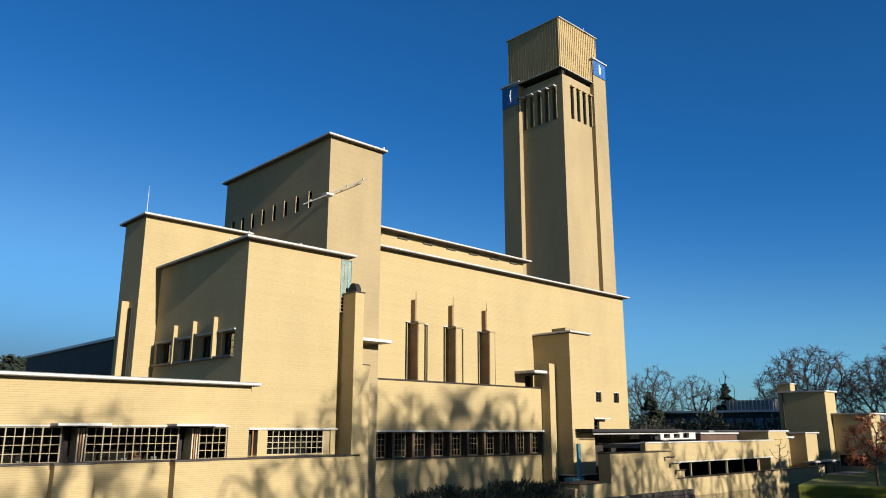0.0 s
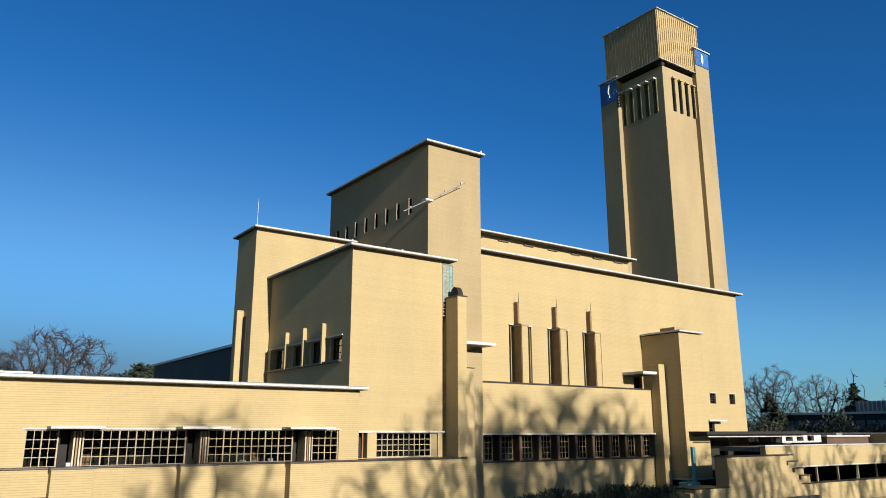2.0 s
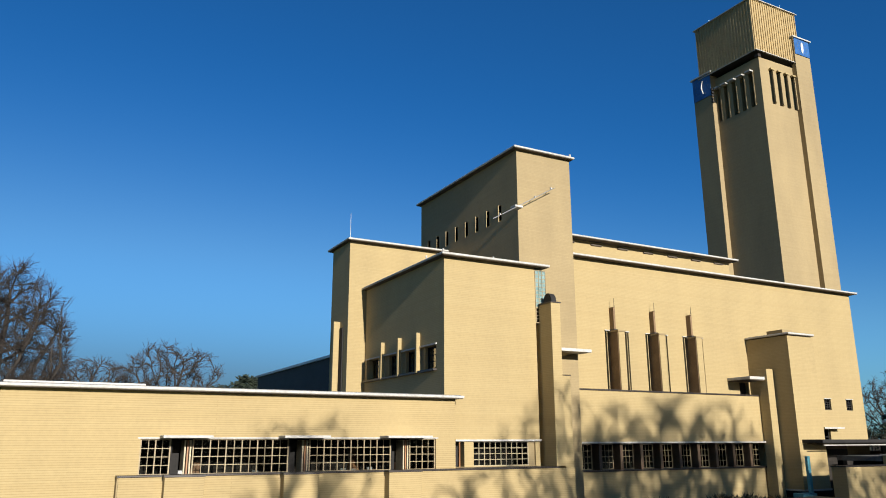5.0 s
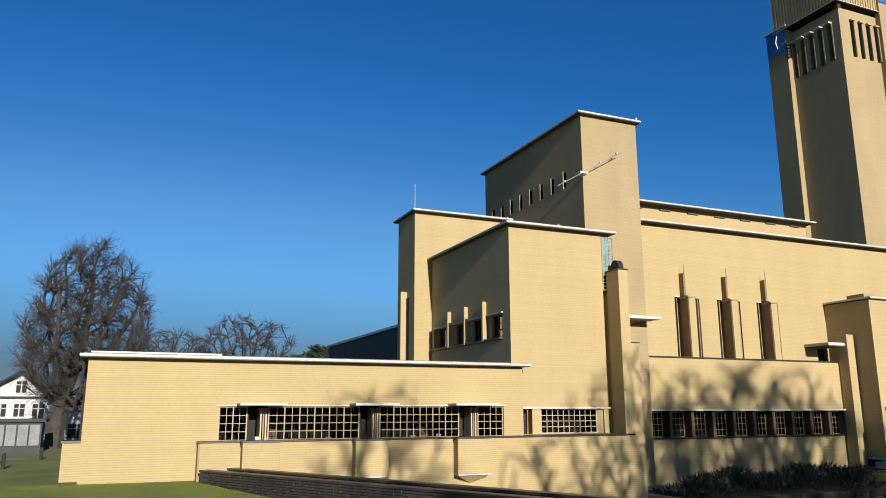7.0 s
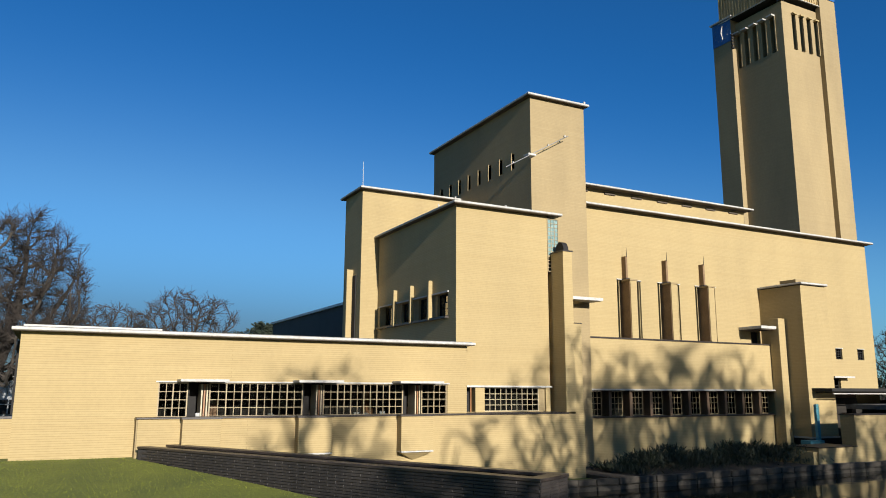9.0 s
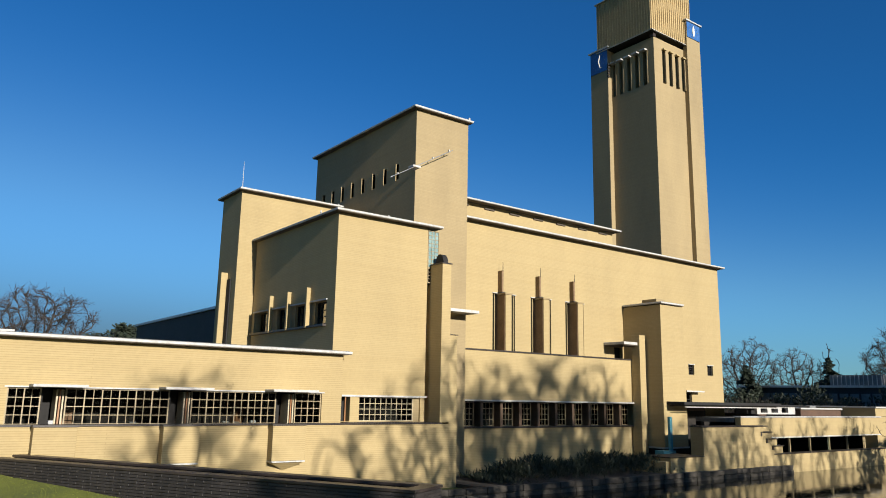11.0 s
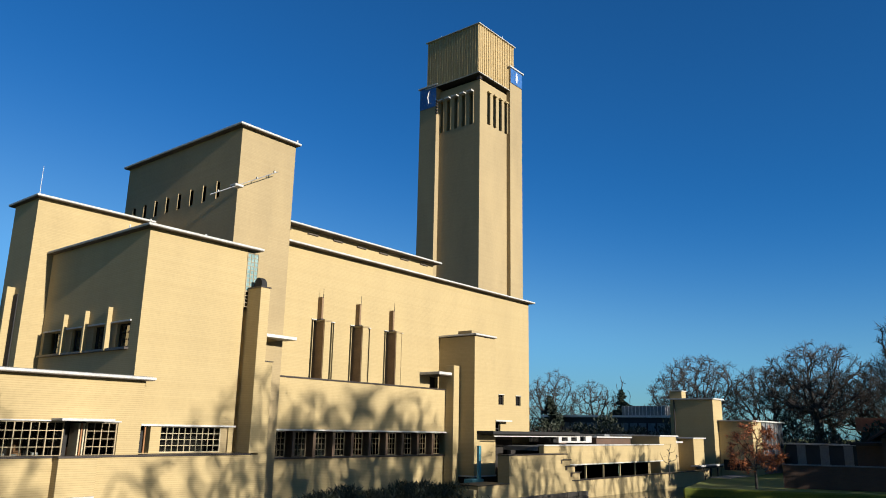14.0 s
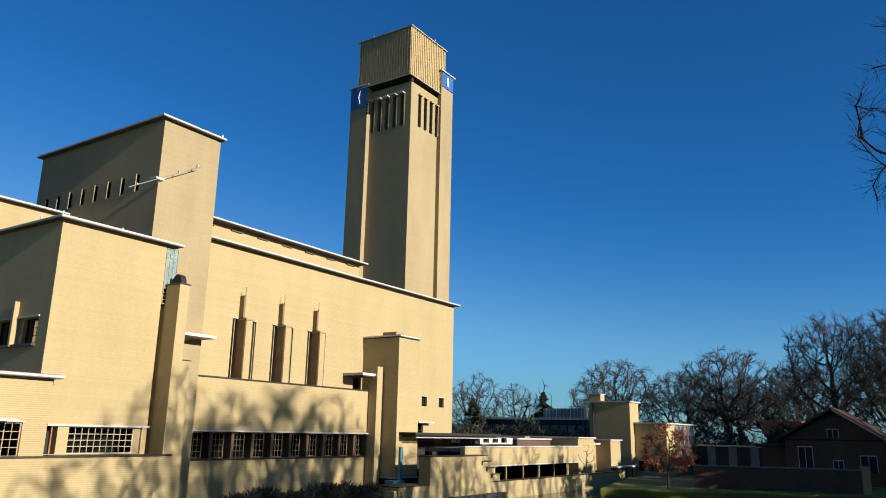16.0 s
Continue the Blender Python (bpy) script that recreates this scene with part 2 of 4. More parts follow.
def pierced(lo, hi, z0, z1, holes, corner):
    """One closed wall mesh round its openings; corner(a, z, k) gives a vertex on the face (k 0) or the back (k 1)."""
    us = sorted({lo, hi, *[c for h in holes for c in h[:2]]})
    zs = sorted({z0, z1, *[c for h in holes for c in h[2:]]})
    solid = {(i, j) for i in range(len(us) - 1) for j in range(len(zs) - 1)
             if not any(h[0] <= us[i] and h[1] >= us[i + 1] and h[2] <= zs[j] and h[3] >= zs[j + 1] for h in holes)}
    bm, made = bmesh.new(), {}

    def v(i, j, k):
        if (i, j, k) not in made:
            made[i, j, k] = bm.verts.new(corner(us[i], zs[j], k))
        return made[i, j, k]

    for i, j in solid:
        for k in (0, 1):
            bm.faces.new((v(i, j, k), v(i + 1, j, k), v(i + 1, j + 1, k), v(i, j + 1, k)))
        for (di, dj), (p, q) in (((-1, 0), ((i, j), (i, j + 1))), ((1, 0), ((i + 1, j), (i + 1, j + 1))), ((0, -1), ((i, j), (i + 1, j))), ((0, 1), ((i, j + 1), (i + 1, j + 1)))):
            if (i + di, j + dj) not in solid:
                bm.faces.new((v(*p, 0), v(*q, 0), v(*q, 1), v(*p, 1)))
    return bm


def wall_y(y, thick, x0, x1, z0, z1, holes=()):
    """A wall whose face looks to -y."""
    return pierced(x0, x1, z0, z1, holes, lambda a, z, k: (a, y + k * thick, z))


def wall_x(x, thick, y0, y1, z0, z1, holes=()):
    """A wall whose face looks to -x."""
    return pierced(y0, y1, z0, z1, holes, lambda a, z, k: (x + k * thick, a, z))


def window(owner, along, face, a0, a1, z0, z1, nu, nv, bar=0.035, edge=0.06, frame_mat=None, glass=None, heavy=0):
    """A steel window in a wall that looks to -y (along "x") or to -x (along "y"): frame, bars, single panes. heavy: every so many bars is a stout one."""
    flip = along == "y"

    def put(bm, a, b, d0, d1, c, d):
        box(bm, *((d0, d1, a, b) if flip else (a, b, d0, d1)), c, d)

    bm = bmesh.new()
    put(bm, a0, a1, face, face + 0.07, z0, z0 + edge), put(bm, a0, a1, face, face + 0.07, z1 - edge, z1)
    put(bm, a0, a0 + edge, face, face + 0.07, z0 + edge, z1 - edge), put(bm, a1 - edge, a1, face, face + 0.07, z0 + edge, z1 - edge)
    w, h = (a1 - a0 - 2 * edge) / nu, (z1 - z0 - 2 * edge) / nv
    for i in range(1, nu):
        k = bar * (0.8 if heavy and i % heavy == 0 else 0.45)
        put(bm, a0 + edge + i * w - k, a0 + edge + i * w + k, face + 0.008, face + 0.06, z0 + edge, z1 - edge)
    for j in range(1, nv):
        put(bm, a0 + edge, a1 - edge, face + 0.014, face + 0.055, z0 + edge + j * h - bar / 2, z0 + edge + j * h + bar / 2)
    win = part("window", bm, frame_mat or CREAM, owner, "steel window with painted glazing bars")
    pane = bmesh.new()
    put(pane, -w / 2, w / 2, 0.0, 0.006, -h / 2, h / 2)
    me = mesh("pane", pane, glass or GLASS)
    for i in range(nu):
        for j in range(nv):
            p = new("pane", me)
            p.parent = win
            a, c = a0 + edge + (i + 0.5) * w, z0 + edge + (j + 0.5) * h
            p.location = (face + 0.035, a, c) if flip else (a, face + 0.035, c)
            p.visible_shadow = False
    return win


def slab(owner, x0, x1, y0, y1, z0, z1, name="roof", lip=0.05):
    """A flat roof: a pale edge beam with a soffit, coloured dark for shade, inset below and bitumen on top."""
    z0, under = max(z0, z1 - 0.11), z0
    r = part(name, rounded(boxes((x0, x1, y0, y1, z0, z1)), 0.02), WHITE, owner, "flat roof with pale concrete edge")
    part("roofing", boxes((x0 + 0.12, x1 - 0.12, y0 + 0.12, y1 - 0.12, z1 + 0.004, z1 + 0.03)), ROOFING, r)
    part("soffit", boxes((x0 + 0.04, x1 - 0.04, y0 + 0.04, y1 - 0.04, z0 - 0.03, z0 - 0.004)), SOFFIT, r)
    return r


# ---- ground, pond, sky's edge ----
def planter_x(y):
    return 4.6 + (30.9 - y) * 0.535


def shore_x(y):
    return 61.0 + 0.45 * max(0.0, 25.6 - y)


def level(x, y):
    """Height of the land."""
    if y > 29.7 and x > 5.5:
        return -1.6 if y < 60 else -0.3
    if x > planter_x(y) + 0.9 and -9.0 < y < 29.7:
        inland = min(x - shore_x(y), 25.6 + 0.235 * (x - 61.0) - y)
        return -1.5 if inland > 1.0 else -3.2
    if x > 60:
        return -1.4
    f = min(1.0, max(0.0, (y - 6.0) / 9.0))
    swell = 1.9 * (1 - f * f * (3 - 2 * f))
    return 0.03 * math.sin(x * 0.5) * math.sin(y * 0.37) + 0.06 - min(0.96, 0.075 * max(0.0, 30.6 - y)) + (swell if y > -9.0 else 0.0)


def spaced(lo, hi, step, far):
    near = list(np.arange(lo, hi + step / 2, step))
    out = [d for d in (4, 10, 22, 45, 90, 200, 500, 1200) if d < far]
    return [lo - d for d in reversed(out)] + near + [hi + d for d in out]


gx, gy = spaced(-30, 66, 0.6, 2000), spaced(-32, 34, 0.6, 2000)
verts = [(x, y, level(x, y)) for y in gy for x in gx]
nx = len(gx)
faces = [(j * nx + i, j * nx + i + 1, (j + 1) * nx + i + 1, (j + 1) * nx + i) for j in range(len(gy) - 1) for i in range(nx - 1)]
me = bpy.data.meshes.new("ground")
me.from_pydata(verts, [], faces)
me.materials.append(GRASS)
tagged(new("ground", me), "mown green lawn with uneven winter grass", "lawn", kind="structure")
solo("water", boxes((4.0, 78.0, -10.5, 30.2, -2.6, -1.92)), WATER, "dark still pond mirroring the yellow brick", "water", kind="structure")
bank = rounded(prism(bmesh.new(), [(61.0, 25.6), (shore_x(-9.0), -9.0), (100.0, -9.0), (100.0, 29.4), (77.3, 29.4)], -2.7, -1.32), 0.12)
solo("bank", bank, GRASS, "mown grass bank at the far end of the pond", "bank", kind="structure")
solo("path", boxes((-30.0, -2.6, 47.0, 50.0, -0.1, 0.06)), PAVING, "grey asphalt path beside the lawn", "path", kind="structure")
solo("pavement", boxes((77.0, 84.0, 27.4, 29.4, -1.6, -1.27)), PAVING, "grey paved forecourt along the low wing", "pavement", kind="structure")


# ---- office wing ----
def office_wing():
    w = thing("office_wing", "low yellow brick office wing with ribbon windows and white roof edge", "building")
    spans = [(5.3, 6.4), (7.2, 10.98), (11.85, 15.53), (16.42, 17.7)]
    doors = [(6.4, 7.2), (10.98, 11.85), (15.53, 16.42)]
    part("wall", wall_y(32.0, 0.32, 0.55, 18.7, -0.5, 4.535, [(5.3, 17.7, 1.45, 2.78)]), BRICK_WING, w)
    part("end_wall", boxes((0.55, 0.9, 32.324, 44.0, -0.5, 4.535)), BRICK_WING, w)
    part("room_wall", boxes((0.92, 18.3, 35.6, 35.8, 0.0, 4.3)), ROOM, w, "near-black backing for the unlit room")
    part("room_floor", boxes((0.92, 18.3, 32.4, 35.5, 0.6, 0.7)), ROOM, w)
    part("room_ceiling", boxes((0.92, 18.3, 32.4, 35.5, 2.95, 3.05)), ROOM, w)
    part("rear_wall", boxes((0.9, 18.4, 43.7, 44.0, -0.3, 4.535)), BRICK_WING, w)
    slab(w, 0.25, 18.98, 31.62, 44.3, 4.46, 4.68)
    part("roof_upstand", boxes((0.6, 5.3, 32.1, 36.0, 4.715, 4.8)), WHITE, w)
    part("lintel", boxes((5.2, 17.8, 31.96, 31.996, 2.78, 2.83)), WHITE, w)
    part("sill", boxes((5.1, 17.8, 31.92, 32.08, 1.41, 1.446)), COPING, w, "dark glazed sill")
    for (a, b), n in zip(spans, (4, 12, 12, 4)):
        window(w, "x", 32.08, a, b, 1.45, 2.78, n, 4, 0.026, 0.05, FRAME, heavy=2)
    for a, b in doors:
        # black boxes stand in for the dark of the open doorway
        d = part("door_recess", boxes((a + 0.03, b - 0.35, 32.9, 32.96, 0.7, 2.74), (a + 0.02, a + 0.06, 32.1, 32.95, 0.7, 2.74)), BLACK, w, "black panel for the unlit open door recess")
        for k in range(3):
            part("door_leaf", boxes((b - 0.3 + k * 0.1, b - 0.245 + k * 0.1, 32.1, 32.85, 0.7, 2.72)), OAK if k == 1 else CREAM, d)
    for x0, x1 in ((5.95, 7.75), (10.5, 12.4), (14.95, 17.05)):
        part("canopy", rounded(boxes((x0, x1, 31.05, 31.95, 2.80, 2.9)), 0.012), WHITE, w, "small white concrete door canopy")
    for k in range(26):
        x = 5.3 + k * 0.48
        if random.random() < 0.75:
            h = random.uniform(0.5, 1.3)
            part("bookcase", boxes((x, x + 0.4, 35.1, 35.55, 0.71, 1.2 + h)), OAK if k % 5 == 0 else ROOM, w, "bookcase seen through the glass")
    part("annex_wall", boxes((-0.1, 0.54, 33.0, 33.35, -0.3, 1.45)), BRICK_WING, w)
    part("annex_coping", boxes((-0.15, 0.54, 32.94, 33.4, 1.454, 1.53)), COPING, w)
    part("side_screen", boxes((0.4, 0.5, 34.0, 40.0, 1.54, 4.3)), BLACK, w, "dark glazed side screen")
    for x in (13.3, 14.5, 13.75, 9.6, 6.75):
        part("paper_stack", rounded(boxes((x, x + 0.22, 32.2, 32.35, 1.452, 1.46 + random.uniform(0.06, 0.16))), 0.01), VILLA, w, "white papers on the window sill")


office_wing()


def terrace():
    t = thing("terrace_wall", "yellow brick terrace wall with projecting bays and dark coping", "wall")
    part("wall", boxes((4.6, 24.94, 31.4, 31.9, -2.2, 1.42)), BRICK_WING, t)
    part("coping", rounded(boxes((4.53, 24.0, 31.34, 31.9, 1.424, 1.49)), 0.01), COPING, t, "dark glazed coping")
    for x0, x1, z0 in ((6.1, 7.5, -0.3), (10.5, 11.9, 0.05), (14.95, 16.45, 0.0)):
        b = part("bay", rounded(boxes((x0, x1, 30.92, 31.396, z0, 1.42)), 0.01), BRICK_WING, t, "brick bay with white foot")
        part("coping", boxes((x0 - 0.04, x1 + 0.04, 30.88, 31.33, 1.424, 1.495)), COPING, b)
        part("foot", boxes((x0, x1, 30.88, 31.39, z0 - 0.06, z0 - 0.004)), WHITE, b)
        bm = bmesh.new()
        v = [bm.verts.new(p) for p in ((x0, 30.95, z0 - 0.064), (x1, 30.95, z0 - 0.064), (x1, 31.39, z0 - 0.064), (x0, 31.39, z0 - 0.064), ((x0 + x1) / 2, 31.39, z0 - 0.42))]
        for f in ((0, 1, 2, 3), (0, 1, 4), (1, 2, 4), (0, 3, 4), (2, 3, 4)):
            bm.faces.new([v[i] for i in f])
        part("corbel", bm, BRICK_WING, b)
    # darker brick on this end only, painting in its side shade
    part("shaded_end_face", boxes((4.55, 4.596, 31.42, 31.98, -0.5, 1.42)), BRICK_OLD, t)
    return t


terrace()


# ---- corner block, rear block and stair tower ----
def corner_block():
    c = thing("corner_block", "tall plain yellow brick corner block with white roof edge", "building")
    part("wall", wall_y(32.5, 0.4, 18.4, 23.72, 0.5, 11.37, [(18.98, 19.45, 1.52, 2.66), (19.95, 23.45, 1.52, 2.66)]), BRICK, c)
    part("side_wall", wall_x(18.4, 0.4, 32.904, 42.2, 2.0, 11.37, [(33.3, 41.9, 6.06, 7.2)]), BRICK, c)
    part("core", boxes((20.6, 23.7, 33.9, 42.0, 0.5, 11.2)), ROOM, c, "near-black backing for the unlit room")
    part("right_wall", boxes((23.72, 24.0, 32.9, 34.0, 0.5, 8.4)), BRICK, c)
    slab(c, 18.1, 24.45, 32.1, 42.28, 11.32, 11.52)
    part("lintel", boxes((18.95, 23.8, 32.42, 32.496, 2.66, 2.74)), WHITE, c)
    part("sill", boxes((18.9, 23.9, 31.95, 32.49, 1.44, 1.50)), COPING, c)
    window(c, "x", 32.6, 19.95, 23.1, 1.52, 2.66, 10, 4, 0.03, 0.05)
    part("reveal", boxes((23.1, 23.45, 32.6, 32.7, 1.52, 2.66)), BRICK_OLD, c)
    part("niche", boxes((18.98, 19.45, 33.1, 33.15, 1.52, 2.66)), BLACK, c)
    part("mullion", boxes((19.2, 19.26, 32.55, 32.62, 1.52, 2.66)), OAK, c)
    ys = (33.4, 35.55, 37.75, 39.95)
    for y in ys:
        window(c, "y", 18.72, y + 0.1, y + 1.35, 6.1, 7.16, 3, 3, 0.03, 0.05, BLACK, SKYGLASS)
    for y in (35.0, 37.2, 39.4):
        part("fin", rounded(boxes((18.17, 18.39, y, y + 0.18, 5.95, 7.95)), 0.012), BRICK, c, "brick fin between the windows")
    for y in (34.75, 36.95, 39.15):
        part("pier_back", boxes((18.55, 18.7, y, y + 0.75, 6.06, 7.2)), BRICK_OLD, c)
    part("window_sill", boxes((18.2, 18.396, 33.25, 42.0, 5.94, 6.04)), COPING, c)
    part("window_head", boxes((18.34, 18.396, 33.25, 42.0, 7.2, 7.27)), WHITE, c)
    # stair window between block and tower
    window(c, "x", 32.5, 23.74, 24.44, 9.3, 11.28, 3, 9, 0.028, 0.04, FRAME, GREENGLASS)
    window(c, "x", 32.5, 23.74, 24.44, 8.5, 9.296, 3, 4, 0.028, 0.04, FRAME)
    # pale backing, not a seen wall, added to brighten the stair window
    part("stair_backing", boxes((23.74, 24.44, 32.72, 32.76, 9.3, 11.28)), SCREEN, c, "pale backing added behind the green glass to brighten it")
    part("stair_screen", boxes((24.444, 24.5, 32.62, 34.0, 8.5, 11.28)), FRAME, c)
    for x, y in ((18.25, 32.3), (18.2, 34.0), (21.3, 32.6)):
        part("roof_knob", rod(rod(bmesh.new(), (x, y, 11.52), (x, y, 11.6), 0.03), (x, y, 11.6), (x, y, 11.72), 0.06, 0.03), WHITE, c, "small white knob on the roof")


corner_block()


def rear_block():
    r = thing("rear_block", "tall yellow brick rear block with white roof edge", "building")
    part("wall", boxes((17.3, 24.0, 42.3, 45.2, 0.0, 14.31)), BRICK, r)
    slab(r, 17.05, 24.0, 41.9, 45.6, 14.2, 14.46)
    part("fin", rounded(boxes((16.9, 17.296, 43.55, 43.85, 4.0, 9.6)), 0.012), BRICK, r, "tall brick fin")
    part("slot", boxes((17.24, 17.296, 43.0, 43.5, 4.6, 9.2)), BLACK, r)
    part("lightning_rod", rod(bmesh.new(), (17.3, 42.3, 14.4), (17.3, 42.3, 16.1), 0.025, 0.012), METAL, r, "thin metal lightning rod")
    s = thing("side_wing", "dark slate-clad side wing behind the tall block", "building")
    part("wall", boxes((17.6, 30.0, 45.65, 63.0, 0.0, 7.7)), SLATE, s)
    part("roof", boxes((17.45, 30.1, 45.65, 63.2, 7.704, 7.86)), METAL, s)


rear_block()


def stair_tower():
    s = thing("stair_tower", "tall slab-like weathered yellow brick stair tower with slit windows", "building")
    slits = [(y + 0.1, y + 0.36, 14.8, 15.7) for y in (35.55, 36.85, 38.1, 39.35, 40.6, 41.85, 43.1, 44.35)]
    part("wall", boxes((23.82, 27.5, 34.0, 34.4, -1.8, 18.47)), BRICK_OLD, s)
    part("side_wall", wall_x(23.82, 0.4, 34.404, 45.8, 4.0, 18.47, slits + [(35.4, 36.3, 11.6, 12.5)]), BRICK_OLD, s)
    part("core", boxes((24.6, 27.2, 34.6, 45.6, 0.0, 18.2)), ROOM, s, "near-black core for the unlit inside behind the slits")
    part("far_wall", boxes((27.2, 27.5, 34.404, 45.8, -1.8, 18.47)), BRICK_OLD, s)
    for a, b, c, d in slits:
        f = part("slit_frame", boxes((23.77, 24.0, b, b + 0.035, c - 0.05, d + 0.05)), BRICK_OLD, s)
    slab(s, 23.5, 27.68, 33.68, 46.0, 18.32, 18.62)
    bm = rod(bmesh.new(), (21.9, 33.5, 14.05), (26.0, 33.5, 16.42), 0.022)
    p = part("signal_pole", bm, METAL, s, "slanting metal pole fixed across the corner")
    part("bracket", rounded(boxes((23.3, 23.81, 33.45, 33.95, 14.92, 15.04)), 0.02), WHITE, p)
    part("insulator", boxes((25.7, 25.78, 33.45, 33.55, 16.28, 16.4), (24.6, 24.66, 33.45, 33.55, 15.62, 15.73), (22.3, 22.36, 33.45, 33.55, 14.3, 14.4)), WHITE, p)
    part("tie", rod(bmesh.new(), (25.6, 33.5, 16.2), (25.6, 34.0, 16.2), 0.02), METAL, p)
    part("roof_light", rod(bmesh.new(), (27.5, 33.9, 18.62), (27.5, 33.9, 18.82), 0.06), WHITE, s)


stair_tower()


def chimney_pier():
    c = thing("chimney_pier", "slender yellow brick pier stepped beside the stair window", "pier")
    part("shaft", rounded(boxes((23.9, 24.46, 31.42, 32.46, 1.5, 9.4)), 0.01), BRICK, c)
    part("rear_shaft", boxes((24.02, 25.1, 32.5, 33.99, 0.5, 8.44)), BRICK, c)
    part("cap", boxes((23.86, 24.5, 31.38, 32.46, 9.404, 9.46)), COPING, c)
    part("low_shaft", rounded(boxes((24.464, 24.95, 31.46, 33.99, -1.8, 5.8)), 0.01), BRICK, c)
    part("low_cap", boxes((24.47, 24.98, 31.43, 33.99, 5.804, 5.84)), COPING, c)
    bm = bmesh.new()
    n = 20
    ring = [(31.98 + 0.36 * math.cos(math.pi * i / n), 9.47 + 0.5 * math.sin(math.pi * i / n)) for i in range(n + 1)]
    lo = [bm.verts.new((24.1, y, z)) for y, z in ring]
    hi = [bm.verts.new((24.4, y, z)) for y, z in ring]
    bm.faces.new(lo), bm.faces.new(hi[::-1])
    for i in range(n):
        bm.faces.new((lo[i], hi[i], hi[i + 1], lo[i + 1]))
    bm.faces.new((lo[0], lo[-1], hi[-1], hi[0]))
    part("cowl", bm, BLACK, c, "black half-round metal cowl")
    led = thing("ledge", "white concrete ledge cantilevered from the brick wall", "ledge")
    part("slab", rounded(boxes((25.3, 27.62, 32.95, 33.99, 7.24, 7.4)), 0.012), WHITE, led)
    bm = bmesh.new()
    v = [bm.verts.new(p) for p in ((25.4, 33.99, 6.85), (25.4, 33.99, 7.236), (25.4, 33.1, 7.236), (27.2, 33.99, 7.236))]
    for f in ((0, 1, 2), (0, 2, 3), (0, 3, 1), (1, 3, 2)):
        bm.faces.new([v[i] for i in f])
    part("haunch", bm, BRICK, led)


chimney_pier()


# ---- main hall ----
def main_hall():
    h = thing("main_hall", "large plain yellow brick hall with three tall windows and white eaves", "building")
    tall = [(31.24, 32.97), (34.44, 36.12), (37.57, 39.2)]
    holes = [(a - 0.05, b + 0.06, 5.4, 9.05) for a, b in tall] + [(50.72, 51.44, 4.74, 5.5), (53.14, 53.86, 4.74, 5.5), (50.0, 51.0, 2.4, 3.4), (42.3, 43.1, 5.4, 6.35)]
    part("wall", wall_y(36.0, 0.5, 27.504, 55.15, -2.2, 13.31, holes), BRICK, h)
    part("core", boxes((27.6, 54.5, 38.2, 50.0, -1.8, 13.0)), ROOM, h, "near-black core for the unlit hall behind the windows")
    part("end_wall", boxes((54.65, 55.15, 36.504, 50.0, -2.2, 13.31)), BRICK, h)
    slab(h, 27.5, 55.5, 35.5, 50.3, 13.2, 13.46)
    u = part("clerestory", boxes((27.6, 46.3, 39.3, 48.0, 13.5, 15.56)), BRICK, h)
    # dark dashes stand in for the shadow under the upper roof
    for i in range(8):
        part("eave_shade_dash", boxes((28.6 + 2.3 * i, 29.5 + 2.3 * i, 39.2, 39.296, 15.3, 15.42)), SOFFIT, u)
    slab(h, 27.5, 46.6, 38.6, 48.5, 15.47, 15.7, "upper_roof")
    for a, b in tall:
        window(h, "x", 36.36, a - 0.05, b + 0.06, 5.4, 9.05, 4, 8, 0.04, 0.05, BLACK)
        for k in (a + 0.08, b - 0.1):
            part("jamb", boxes((k, k + 0.04, 35.99, 36.1, 5.4, 9.0)), BRICK, h)
        p = part("prow", rounded(boxes((a + 0.28, a + 0.8, 35.26, 36.27, 5.4, 8.92)), 0.012), BRICK_SIDE, h, "projecting pier with brown brick cheeks before the window")
        part("prow_face", boxes((a + 0.3, a + 0.78, 35.2, 35.256, 5.4, 8.92)), BRICK, p, "yellow brick face")
        part("prow_cap", boxes((a + 0.24, a + 0.84, 35.16, 35.99, 8.924, 9.02)), BRICK_OLD, p)
        part("finial", rounded(boxes((a + 0.36, a + 0.5, 35.62, 35.995, 9.024, 10.45)), 0.01), BRICK_SIDE, p, "slender brick fin above the pier")
        part("finial_band", boxes((a + 0.3, a + 0.56, 35.55, 35.99, 9.024, 9.12)), COPING, p)
        part("spike", rod(bmesh.new(), (a + 0.43, 35.6, 10.4), (a + 0.43, 35.6, 10.98), 0.022, 0.008), BLACK, p)
        part("head", boxes((a - 0.09, b + 0.1, 35.95, 35.996, 9.05, 9.1)), WHITE, h)
    for a in (50.72, 53.14):
        window(h, "x", 36.1, a, a + 0.72, 4.74, 5.5, 3, 4, 0.04, 0.05, BLACK)
        part("head", boxes((a - 0.03, a + 0.76, 35.95, 35.996, 5.5, 5.55)), WHITE, h)
    part("door_hood", boxes((49.6, 51.75, 35.4, 35.996, 3.44, 3.55)), WHITE, h)
    window(h, "x", 36.15, 50.0, 51.0, 2.4, 3.4, 2, 2, 0.05, 0.06, BLACK)
    # lower front with the window strip
    part("panel", boxes((27.9, 43.0, 34.8, 35.996, 2.62, 5.4)), BRICK, h, "projecting brick panel over the window strip")
    part("panel_coping", rounded(boxes((27.86, 43.05, 34.74, 35.99, 5.404, 5.49)), 0.01), COPING, h)
    part("strip_head", boxes((27.9, 43.15, 34.6, 35.99, 2.53, 2.615)), WHITE, h)
    part("plinth", boxes((25.0, 44.2, 34.9, 35.99, -2.2, 1.02)), BRICK, h)
